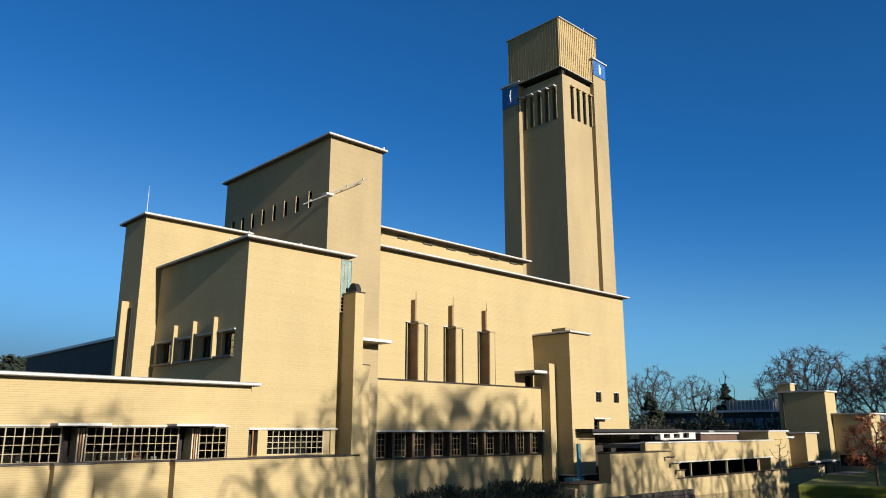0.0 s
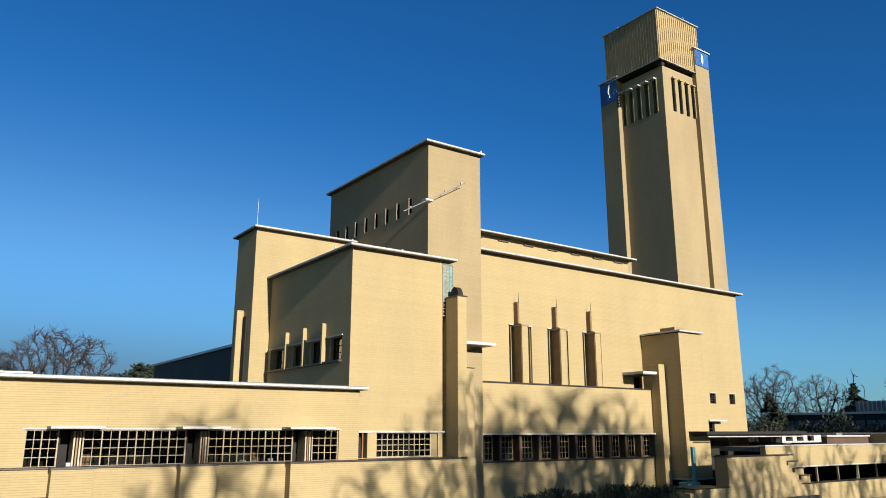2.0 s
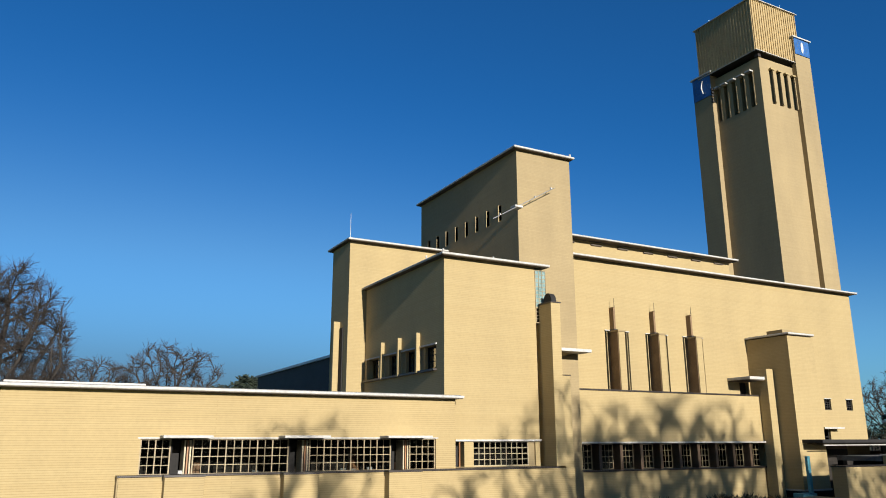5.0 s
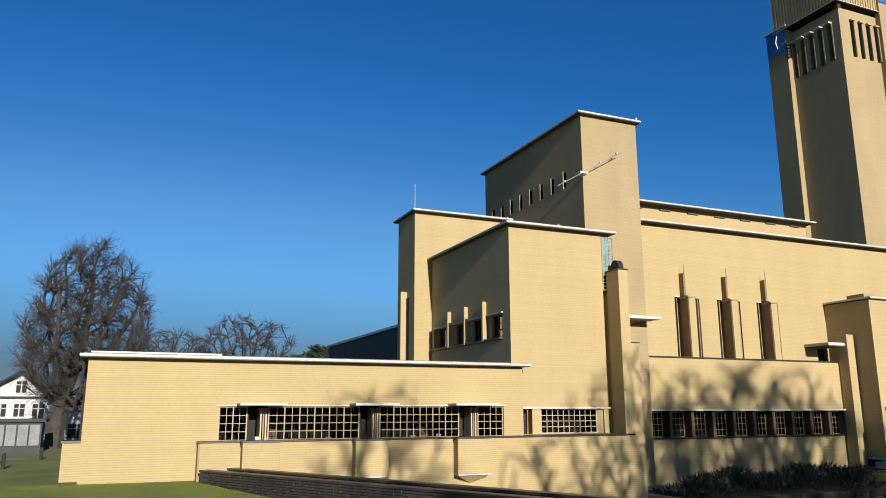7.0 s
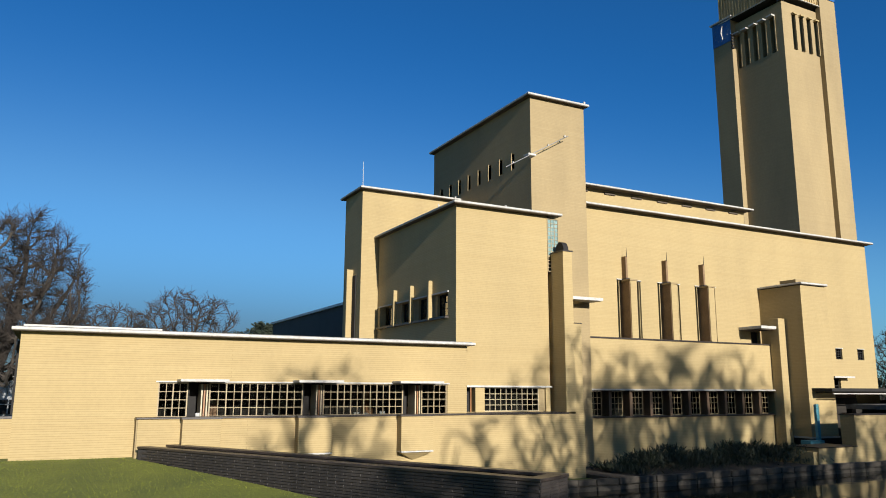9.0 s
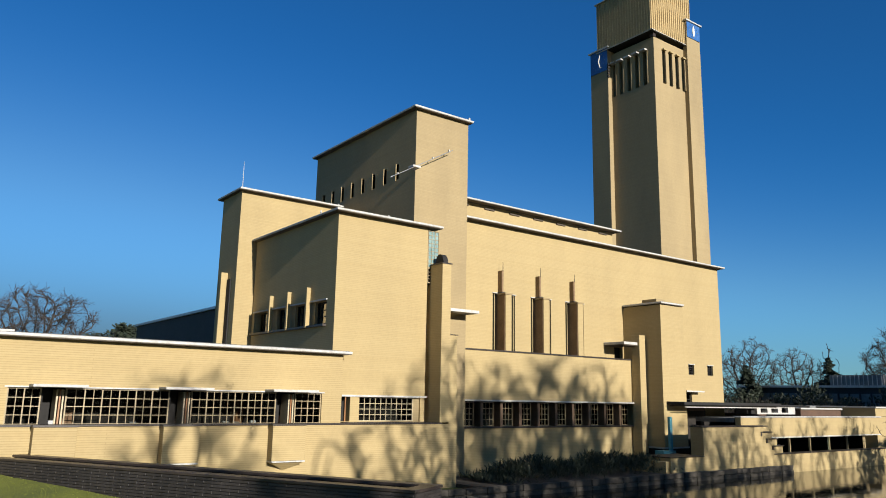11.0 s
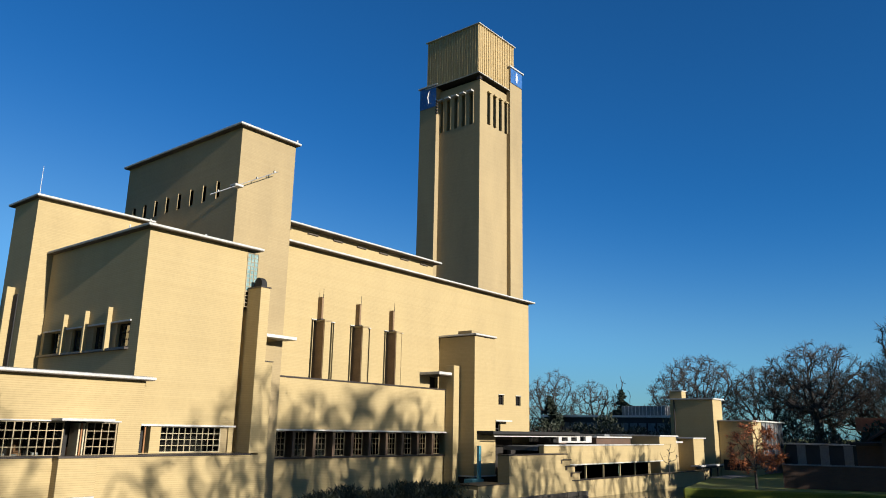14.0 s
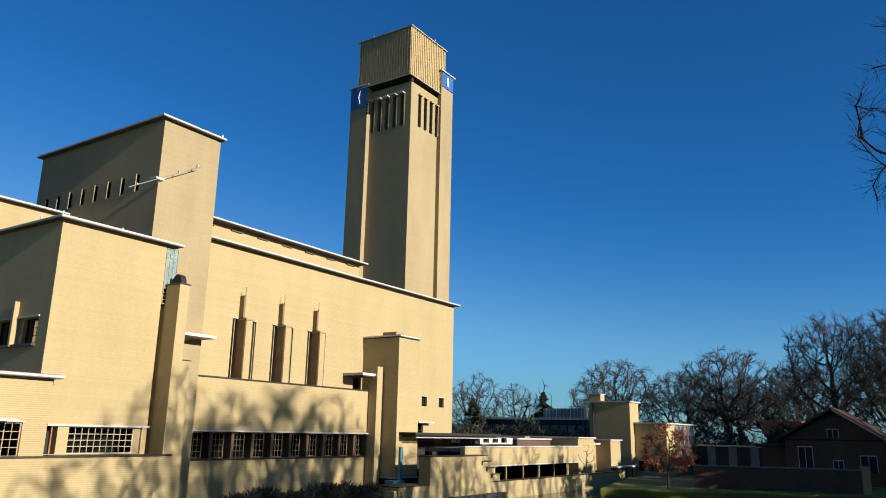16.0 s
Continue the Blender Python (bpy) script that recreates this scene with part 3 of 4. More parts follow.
    part("plinth_coping", boxes((27.6, 44.3, 34.8, 35.99, 1.024, 1.1)), COPING, h)
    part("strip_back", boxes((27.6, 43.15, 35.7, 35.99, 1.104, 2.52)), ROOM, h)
    part("corner_infill", boxes((43.0, 43.19, 34.9, 35.99, 1.104, 5.39)), BRICK, h)
    for i in range(10):
        x = 28.0 + i * 1.5
        window(h, "x", 35.3, x + 0.34, x + 1.2, 1.13, 2.48, 3, 4, 0.024, 0.04, FRAME)
        part("strip_pier", boxes((x - 0.08, x + 0.12, 34.95, 35.69, 1.104, 2.52)), BRICK_PIER, h, "brown brick pier between the strip windows")
    part("balcony_canopy", rounded(boxes((41.2, 42.7, 34.2, 35.99, 6.42, 6.6)), 0.012), WHITE, h, "white concrete canopy over a balcony door")
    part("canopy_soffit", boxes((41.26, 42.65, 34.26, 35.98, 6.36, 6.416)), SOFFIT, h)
    part("balcony_door", boxes((42.3, 43.1, 36.2, 36.26, 5.4, 6.35)), BLACK, h)
    part("fin", rounded(boxes((42.55, 43.15, 34.02, 34.73, 1.0, 7.1)), 0.012), BRICK, h, "free-standing brick fin")
    part("fin_foot", boxes((42.55, 43.19, 34.02, 34.78, -1.8, 0.996)), BRICK, h)


main_hall()


def entrance_porch():
    p = thing("entrance_porch", "tall yellow brick porch shaft with white edged roof", "building")
    part("shaft", boxes((43.3, 45.8, 32.8, 35.99, -0.22, 9.15)), BRICK, p)
    slab(p, 43.2, 45.72, 32.6, 35.99, 9.17, 9.32)
    part("vent", boxes((43.45, 44.4, 33.2, 34.4, 9.34, 9.58)), BRICK_OLD, p)
    part("foot_band", boxes((43.25, 45.85, 32.75, 35.99, -0.32, -0.224)), WHITE, p)
    # black box paints in the shade below the porch shaft
    part("recess", boxes((43.6, 45.6, 33.3, 35.9, -1.0, -0.324)), BLACK, p)
    f = thing("fountain_post", "blue-green copper post and trough beside the porch", "post")
    part("post", rounded(boxes((42.95, 43.2, 32.1, 32.3, -0.72, 1.75)), 0.02), COPPER, f)
    part("trough", rounded(boxes((41.95, 43.2, 31.9, 32.6, -0.72, -0.36)), 0.02), COPPER, f)
    b = thing("garden_wall", "stepped yellow brick garden walls with dark copings at the water", "wall")
    part("base", boxes((39.2, 45.9, 29.72, 33.4, -2.6, -0.76)), BRICK, b)
    part("low_wall", boxes((39.5, 42.8, 29.6, 31.5, -2.6, -0.56)), BRICK, b)
    part("low_coping", boxes((39.44, 42.8, 29.55, 31.55, -0.556, -0.5)), COPING, b)
    part("tall_wall", boxes((42.804, 49.6, 29.6, 30.5, -2.6, 1.18)), BRICK, b)
    part("tall_coping", rounded(boxes((42.74, 50.1, 29.54, 30.56, 1.184, 1.25)), 0.01), COPING, b)
    for x1, z in ((50.6, 0.78), (51.3, 0.33), (52.0, -0.14)):
        part("step_wall", boxes((49.604, x1, 29.66 + 0.002 * z, 30.3 - 0.002 * z, -0.7, z)), BRICK, b)
        part("step_coping", boxes((x1 - 1.35, x1 + 0.1, 29.58, 30.36, z + 0.004, z + 0.07)), COPING, b)
        part("drip", boxes((x1 - 1.35, x1 - 1.2, 29.58, 29.655, z - 0.22, z)), COPING, b)
    part("parapet", boxes((49.604, 77.8, 29.65, 30.05, -2.6, -0.68)), BRICK, b)
    part("parapet_coping", boxes((50.9, 77.9, 29.6, 30.1, -0.676, -0.6)), COPING, b)
    part("parapet_end", boxes((77.4, 77.8, 30.06, 34.0, -2.6, -0.68)), BRICK, b)


entrance_porch()


def entrance_pavilion():
    e = thing("entrance_pavilion", "low entrance pavilion with a black edged flat canopy", "building")
    part("canopy", rounded(boxes((43.6, 55.3, 31.4, 36.6, 2.52, 2.72)), 0.015), BLACK, e, "black edged flat canopy")
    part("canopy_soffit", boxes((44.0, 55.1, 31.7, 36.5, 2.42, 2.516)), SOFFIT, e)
    part("canopy_fascia", boxes((43.9, 55.6, 31.55, 31.62, 2.36, 2.416)), WHITE, e, "thin white fascia strip")
    part("back_wall", boxes((46.0, 49.9, 34.2, 34.6, -1.2, 2.41)), BRICK_BROWN, e)
    part("door", boxes((46.0, 49.8, 34.1, 34.18, -0.9, 2.1)), ROOM, e)
    part("clerestory", wall_y(33.4, 0.2, 55.4, 60.9, 1.9, 2.5, [(a, a + 0.95, 2.02, 2.42) for a in (55.9, 57.4, 58.9)]), WHITE, e, "white clerestory with dark openings")
    part("clerestory_back", boxes((53.8, 60.8, 34.2, 34.3, 1.9, 2.49)), BLACK, e)
    part("upper_roof", boxes((55.34, 61.2, 33.2, 38.0, 2.504, 2.62)), BLACK, e)


entrance_pavilion()


def low_wing():
    w = thing("low_wing", "long low yellow brick wing with a window band over the pond", "building")
    part("band", boxes((48.6, 69.2, 30.6, 31.0, 0.42, 1.74)), BRICK, w)
    part("band_coping", rounded(boxes((48.5, 69.3, 30.52, 31.1, 1.744, 1.83)), 0.01), WHITE, w)
    part("band_soffit", boxes((51.8, 69.2, 30.62, 33.0, 0.33, 0.416)), WHITE, w)
    part("roof", boxes((48.6, 69.2, 31.11, 37.0, 1.4, 1.7)), ROOFING, w)
    part("back_wall", boxes((48.0, 70.4, 33.0, 33.3, -1.6, 1.39)), ROOM, w)
    part("rear_wall", boxes((46.0, 62.4, 36.7, 36.95, -1.6, 1.9)), BRICK_BROWN, w)
    part("floor_slab", boxes((50.6, 70.4, 30.1, 33.0, -1.6, -0.9)), SOFFIT, w)
    part("pier", boxes((65.2, 67.6, 31.2, 33.0, -0.9, 0.32)), BRICK_OLD, w)
    for i in range(5):
        a = 52.6 + i * 2.9
        part("post", boxes((a - 0.1, a, 31.0, 31.2, -0.9, 0.32)), BRICK_OLD, w)
        p = part("pane", boxes((a, a + 2.75, 31.1, 31.11, -0.85, 0.31)), GLASS, w)
        p.visible_shadow = False
    for a in (54.0, 56.4, 57.3, 59.3, 60.4):
        part("blind", boxes((a, a + 0.8, 31.13, 31.16, -0.85, -0.02)), SCREEN, w, "pale green desk screen behind the glass")
    b = thing("end_block", "yellow brick end block with thin white roof edge", "building")
    part("wall", boxes((69.4, 73.2, 31.0, 36.6, -1.6, 2.5)), BRICK, b)
    part("roof", boxes((69.2, 73.5, 30.85, 36.8, 2.504, 2.62)), WHITE, b)
    part("rear_wing", boxes((62.5, 69.39, 33.8, 38.0, 1.71, 2.3)), BRICK_BROWN, b)
    part("rear_roof", boxes((62.2, 69.19, 33.6, 38.2, 2.304, 2.42)), WHITE, b)
    part("roof_hatch", rounded(boxes((65.6, 66.6, 34.6, 35.6, 2.424, 2.6)), 0.02), PANEL, b)
    part("link", boxes((73.204, 77.596, 32.6, 36.0, -1.6, 2.2)), BRICK_OLD, b)
    part("link_canopy", boxes((73.3, 76.4, 31.6, 32.59, 1.9, 2.06)), WHITE, b, "short white canopy")
    part("dark_window", boxes((73.6, 76.8, 32.53, 32.59, -0.9, 0.1)), BLACK, b)
    part("second_wall", boxes((77.6, 80.4, 31.0, 36.0, -1.6, 2.32)), BRICK, b)
    part("second_roof", boxes((77.3, 80.7, 30.85, 36.2, 2.324, 2.44)), WHITE, b)
    part("slot_window", boxes((80.404, 80.43, 31.4, 32.2, 0.2, 1.8)), BLACK, b)
    part("entry_canopy", boxes((76.5, 83.9, 30.3, 31.0, -0.36, -0.22)), WHITE, b)
    part("entry_rail", boxes((76.6, 83.8, 30.35, 30.42, -0.52, -0.364)), BLACK, b)
    for x in (78.4, 80.4, 82.4):
        part("entry_post", boxes((x, x + 0.12, 30.4, 30.52, -1.7, -0.524)), BLACK, b)
    t = thing("far_tower", "square yellow brick tower block at the pond's end", "building")
    part("wall", boxes((84.2, 87.0, 31.2, 36.0, -2.0, 6.5)), BRICK, t)
    part("roof", boxes((84.0, 87.3, 31.0, 36.2, 6.504, 6.64)), WHITE, t)
    part("stack", boxes((84.2, 85.4, 34.6, 36.0, 6.65, 7.4)), BRICK, t)
    part("stack_cap", boxes((84.1, 85.5, 34.5, 36.1, 7.404, 7.5)), WHITE, t)
    part("pipe", rod(bmesh.new(), (84.13, 35.5, -1.4), (84.13, 35.5, 6.45), 0.07), BLACK, t)
    f = thing("far_block", "two-storey yellow brick block with ribbon windows", "building")
    part("wall", wall_x(85.4, 0.4, 27.6, 31.1, -2.0, 4.2, [(28.0, 30.9, -0.9, 0.2)]), BRICK, f)
    part("front_wall", wall_y(27.6, 0.4, 85.804, 88.6, -2.0, 4.2, [(86.6, 88.2, 0.2, 1.1)]), BRICK, f)
    part("roof", boxes((85.2, 97.0, 27.4, 31.19, 4.204, 4.34)), WHITE, f)
    part("ribbon_window", boxes((85.7, 85.75, 28.0, 30.9, -0.9, 0.2)), BLACK, f)
    part("front_window", boxes((86.6, 88.2, 27.9, 27.95, 0.2, 1.1)), BLACK, f)
    part("glass_front", boxes((88.604, 97.0, 27.75, 27.95, -2.0, 4.2)), PANEL, f)
    for i in range(5):
        part("facade_post", boxes((88.8 + i * 1.6, 88.95 + i * 1.6, 27.6, 27.74, 0.8, 4.15)), METAL, f)
        part("facade_window", boxes((89.05 + i * 1.6, 90.25 + i * 1.6, 27.69, 27.74, 1.4, 3.0)), BLACK, f)
    part("balcony_slab", boxes((88.8, 97.0, 26.6, 27.59, 0.5, 0.68)), SOFFIT, f)


low_wing()


# ---- clock tower ----
def clock_tower():
    c = thing("clock_tower", "tall weathered yellow brick clock tower with a ribbed bronze crown", "tower")
    sx = [(57.28, 57.6), (58.28, 58.6), (59.28, 59.6), (60.26, 60.56)]
    sy = [(42.85, 43.3), (43.8, 44.25), (44.75, 45.2), (45.7, 46.15), (46.6, 46.98)]
    part("wall", wall_y(42.0, 0.6, 56.05, 61.2, -2.0, 36.45, [(a, b, 32.1, 35.4) for a, b in sx]), BRICK_OLD, c)
    part("side_wall", wall_x(56.05, 0.6, 42.604, 47.096, -2.0, 36.45, [(a, b, 31.95, 35.3) for a, b in sy]), BRICK_OLD, c)
    part("core", boxes((57.0, 61.1, 43.0, 49.0, -2.0, 36.2)), ROOM, c, "near-black core for the unlit belfry behind the slits")
    part("rear_wall", boxes((61.204, 62.78, 42.0, 49.2, -2.0, 36.45)), BRICK_OLD, c)
    for a, b in sx:
        part("slit_cap", boxes((a - 0.06, b + 0.12, 41.72, 41.996, 35.4, 35.54)), BRICK, c, "small brick hood over the slit")
        part("rib", boxes((b - 0.01, b + 0.1, 41.84, 41.996, 32.15, 35.396)), BRICK_OLD, c)
    for a, b in sy:
        part("slit_cap", boxes((55.62, 56.046, a - 0.1, b + 0.06, 35.3, 35.44)), WHITE, c, "pale hood over the slit")
        part("rib", boxes((56.0, 56.046, a - 0.1, a + 0.0, 32.0, 35.296)), BRICK_OLD, c)
    q = part("front_pylon", boxes((60.65, 62.8, 41.55, 41.996, -2.0, 39.4)), BRICK_OLD, c, "brick pylon with a clock face")
    part("back_pylon", boxes((61.9, 62.8, 42.0, 43.2, 36.46, 39.4)), BRICK_OLD, q)
    part("cap", boxes((60.4, 62.98, 41.35, 43.3, 39.404, 39.53)), WHITE, q)
    f = part("clock_face", boxes((60.69, 62.77, 41.48, 41.546, 37.75, 39.39)), BLUE, c, "square blue mosaic clock face with pale hands")
    lens = [(math.cos(k * math.pi / 6), math.sin(k * math.pi / 6)) for k in range(12)]
    for (u, v) in lens:
        part("hour_mark", boxes((61.72 + 0.66 * u - 0.03, 61.72 + 0.66 * u + 0.03, 41.455, 41.476, 38.57 + 0.66 * v - 0.03, 38.57 + 0.66 * v + 0.03)), MARK, f)
    bm = bmesh.new()
    bm.faces.new([bm.verts.new((61.72 + 0.16 * u, 41.44, 38.57 + 0.56 * v)) for u, v in lens])
    ext = bmesh.ops.extrude_face_region(bm, geom=bm.faces[:])
    bmesh.ops.translate(bm, verts=[e for e in ext["geom"] if isinstance(e, bmesh.types.BMVert)], vec=(0, 0.025, 0))
    part("clock_hand", bm, GOLD, f)
    q = part("side_pylon", boxes((55.5, 56.6, 47.1, 49.3, -2.0, 37.05)), BRICK_OLD, c, "brick pylon with a clock face")
    part("cap", boxes((55.3, 57.2, 46.9, 49.45, 37.054, 37.18)), WHITE, q)
    f = part("clock_face", boxes((55.43, 55.496, 47.14, 49.26, 34.75, 37.04)), BLUE, c, "square blue mosaic clock face with pale hands")
    for (u, v) in lens:
        part("hour_mark", boxes((55.4, 55.426, 48.2 + 0.8 * u - 0.03, 48.2 + 0.8 * u + 0.03, 35.9 + 0.8 * v - 0.03, 35.9 + 0.8 * v + 0.03)), MARK, f)
    part("clock_hand", rod(bmesh.new(), (55.39, 48.2, 35.9), (55.39, 48.02, 35.2), 0.045, 0.02, 6), GOLD, f)
    part("clock_hand", rod(bmesh.new(), (55.38, 48.2, 35.9), (55.38, 48.0, 36.55), 0.05, 0.03, 6), GOLD, f)
    for i in range(5):
        part("louvre", boxes((55.35, 55.6, 46.93, 47.09, 33.9 + 0.32 * i, 34.08 + 0.32 * i)), BLACK, c)
    # the recess under the crown has its shade painted black
    part("neck", boxes((56.5, 61.1, 42.5, 47.9, 36.454, 36.796)), BLACK, c, "black neck for the shaded recess below the crown")
    part("corner_post", boxes((55.9, 56.3, 41.9, 42.3, 36.454, 36.796)), COPING, c)
    k = part("crown", boxes((55.5, 61.55, 41.78, 48.35, 36.9, 42.12)), CLAD, c, "bronze crown with standing ribs")
    part("crown_foot", boxes((55.35, 61.7, 41.6, 48.5, 36.84, 36.896)), WHITE, k, "pale foot rim")
    # black sheet puts the shade under the crown into colour
    part("crown_shade_sheet", boxes((55.45, 61.6, 41.7, 48.4, 36.80, 36.836)), BLACK, k)
    part("crown_cap", boxes((55.3, 61.72, 41.58, 48.55, 42.124, 42.2)), WHITE, k)
    for i in range(20):
        part("rib", boxes((55.5 + i * 0.314, 55.58 + i * 0.314, 41.7, 41.776, 36.9, 42.12)), CLAD, k)
    for i in range(21):
        part("rib", boxes((55.42, 55.496, 41.8 + i * 0.323, 41.88 + i * 0.323, 36.9, 42.12)), CLAD, k)
    for x, y in ((59.8, 41.9), (56.0, 47.0)):
        part("rod", rod(bmesh.new(), (x, y, 42.2), (x, y, 42.8), 0.02), METAL, k)


clock_tower()


# ---- planter wall at the pond ----
def planter_wall():
    a, b = Vector((4.6, 30.9, 0)), Vector((12.2, 16.7, 0))
    p = thing("planter_wall", "long low brick planter wall, coloured dark for shade, beside the lawn", "wall", at=(4.6, 30.9, 0.02))
    run = (b - a).length
    turn = math.atan2(b.y - a.y, b.x - a.x)
    p.rotation_euler = (0, 0, turn)
    # local x runs along the wall, local y to the pond
    part("core", boxes((0, run - 0.03, 0.03, 0.33, -2.6, 0.40), (0, run - 0.03, 1.2, 1.5, -2.6, 0.40), (run - 0.33, run - 0.03, 0.334, 1.196, -2.6, 0.40)), MORTAR, p)
    part("soil", boxes((0, run - 0.34, 0.334, 1.196, -1.0, 0.05)), SOIL, p, "dark planting soil")
    part("coping", rounded(boxes((0, run + 0.02, -0.03, 0.40, 0.404, 0.48)), 0.012), COPING, p, "dark tile coping")
    part("inner_coping", rounded(boxes((0, run + 0.02, 1.14, 1.55, 0.404, 0.48)), 0.012), COPING, p, "dark tile coping")
    part("end_coping", boxes((run - 0.40, run + 0.02, 0.402, 1.138, 0.404, 0.478)), COPING, p)
    rows, pitch, long = 15, 0.085, 0.62
    mid = mesh("brick", rounded(boxes((-long / 2 + 0.004, long / 2 - 0.004, 0.0, 0.04, 0.0, 0.068)), 0.005), BRICK_DARK)
    rest = bmesh.new()
    n = 0
    for r in range(rows):
        z = 0.404 - (r + 1) * pitch
        x = run - 0.03 - long / 2 - (0.31 if r % 2 else 0.0)
        while x > long / 2:
            if n < 290 and x > run - 20.4:
                o = new("brick", mid)
                o.parent = p
                o.location = (x, random.uniform(-0.004, 0.003), z)
                n += 1
            else:
                box(rest, x - long / 2 + 0.004, x + long / 2 - 0.004, 0.0, 0.04, z, z + 0.068)
            x -= long
    for r in range(26):
        z = 0.404 - (r + 1) * pitch
        for k in range(3):
            box(rest, run - 0.034, run, 0.01 + k * 0.5, 0.49 + k * 0.5, z, z + 0.068)
    part("bricks", rest, BRICK_DARK, p)["kind"] = "stuff"


planter_wall()


def quay():
    q = thing("quay", "rough stone quay edge at the foot of the hall", "quay")
    part("bed", boxes((24.96, 39.1, 29.9, 34.86, -2.4, -1.42)), SOIL, q, "planting bed")
    rnd = random.Random(4)
    x = 20.5
    while x < 51.4:
        w = rnd.uniform(0.9, 1.5)
        for z0, z1 in ((-1.7, -1.38), (-2.3, -1.71)):
            bm = rounded(boxes((x, x + w - 0.03, 29.3 + rnd.uniform(-0.04, 0.04), 29.6, z0 - 0.18 * (z0 < -2) + rnd.uniform(0, 0.02), z1 - rnd.uniform(0, 0.03))), 0.03)
            part("stone", bm, STONE, q)
        x += w
    part("backing", boxes((20.5, 51.4, 29.42, 29.59, -2.6, -1.5)), STONE, q)


quay()


# ---- trees ----
def tubes(name, segs, material, n):
    """One mesh of tapered tubes from rows (start, end, start radius, end radius)."""
    verts, faces = [], []
    for a, b, ra, rb in segs:
        d = (b - a).normalized()
        s = d.orthogonal().normalized()
        t = d.cross(s)
        k = len(verts)
        for p, r in ((a, ra), (b, rb)):
            for i in range(n):
                q = 2 * math.pi * i / n
                verts.append(p + (s * math.cos(q) + t * math.sin(q)) * r)
        faces += [(k + i, k + (i + 1) % n, k + n + (i + 1) % n, k + n + i) for i in range(n)]
    m = bpy.data.meshes.new(name)
    m.from_pydata(verts, [], faces)
    m.materials.append(material)
    return m


def grow(rnd, height, trunk, wide, bole, dome=0.55, tips=520, reach=0.55, core=0.0, lean=0.0):
    """A bare crown that fills an egg-shaped space: limbs fork towards free room, then taper from the trunk outward."""
    gen = np.random.default_rng(rnd.randrange(10 ** 6))
    low, top = height * bole, height
    mid = low + (top - low) * dome
    want = []
    while len(want) < tips:
        p = gen.uniform(-1, 1, 3)
        d = math.sqrt(float(p @ p))
        if d > 1 or d < core:
            continue
        want.append((p[0] * wide + lean, p[1] * wide, mid + p[2] * (top - mid if p[2] > 0 else mid - low)))
    want = np.array(want)
    step = reach
    nodes, parent = [np.array((0.0, 0.0, -0.3))], [-1]
    z = -0.3
    while z < low:
        z += step
        nodes.append(np.array((gen.normal(0, 0.02) * step + lean * z / height * 0.4, gen.normal(0, 0.02) * step, z)))
        parent.append(len(nodes) - 2)
    for _ in range(int(2.2 * height / step)):
        pts = np.array(nodes)
        d2 = ((want[:, None, :] - pts[None, :, :]) ** 2).sum(2)
        near = d2.argmin(1)
        far = d2[np.arange(len(want)), near]
        keep = far > (step * 1.3) ** 2
        want, near = want[keep], near[keep]
        if not len(want):
            break
        for k in np.unique(near):
            go = want[near == k] - pts[k]
            go = (go / np.linalg.norm(go, axis=1)[:, None]).mean(0)
            if parent[k] >= 0:
                on = pts[k] - pts[parent[k]]
                go = go + 0.45 * on / (np.linalg.norm(on) + 1e-6)
            go = go + gen.normal(0, 0.16, 3) + np.array((0, 0, 0.06))
            nodes.append(pts[k] + go / (np.linalg.norm(go) + 1e-6) * step)
            parent.append(int(k))
        if len(nodes) > 4200:
            break
    flow = [0.0] * len(nodes)
    kids = [0] * len(nodes)
    for k in range(len(nodes) - 1, 0, -1):
        flow[k] = flow[k] or 1.0
        flow[parent[k]] += flow[k]
        kids[parent[k]] += 1
    size = [trunk * (f / flow[0]) ** 0.5 for f in flow]
    thick, thin, ends = [], [], []
    for k in range(1, len(nodes)):
        a, b = Vector(nodes[parent[k]]), Vector(nodes[k])
        (thick if size[k] > trunk * 0.12 else thin).append((a, b, min(size[parent[k]], size[k] * 1.25), size[k]))
        if not kids[k]:
            ends.append(b)
    return thick, thin, ends, step


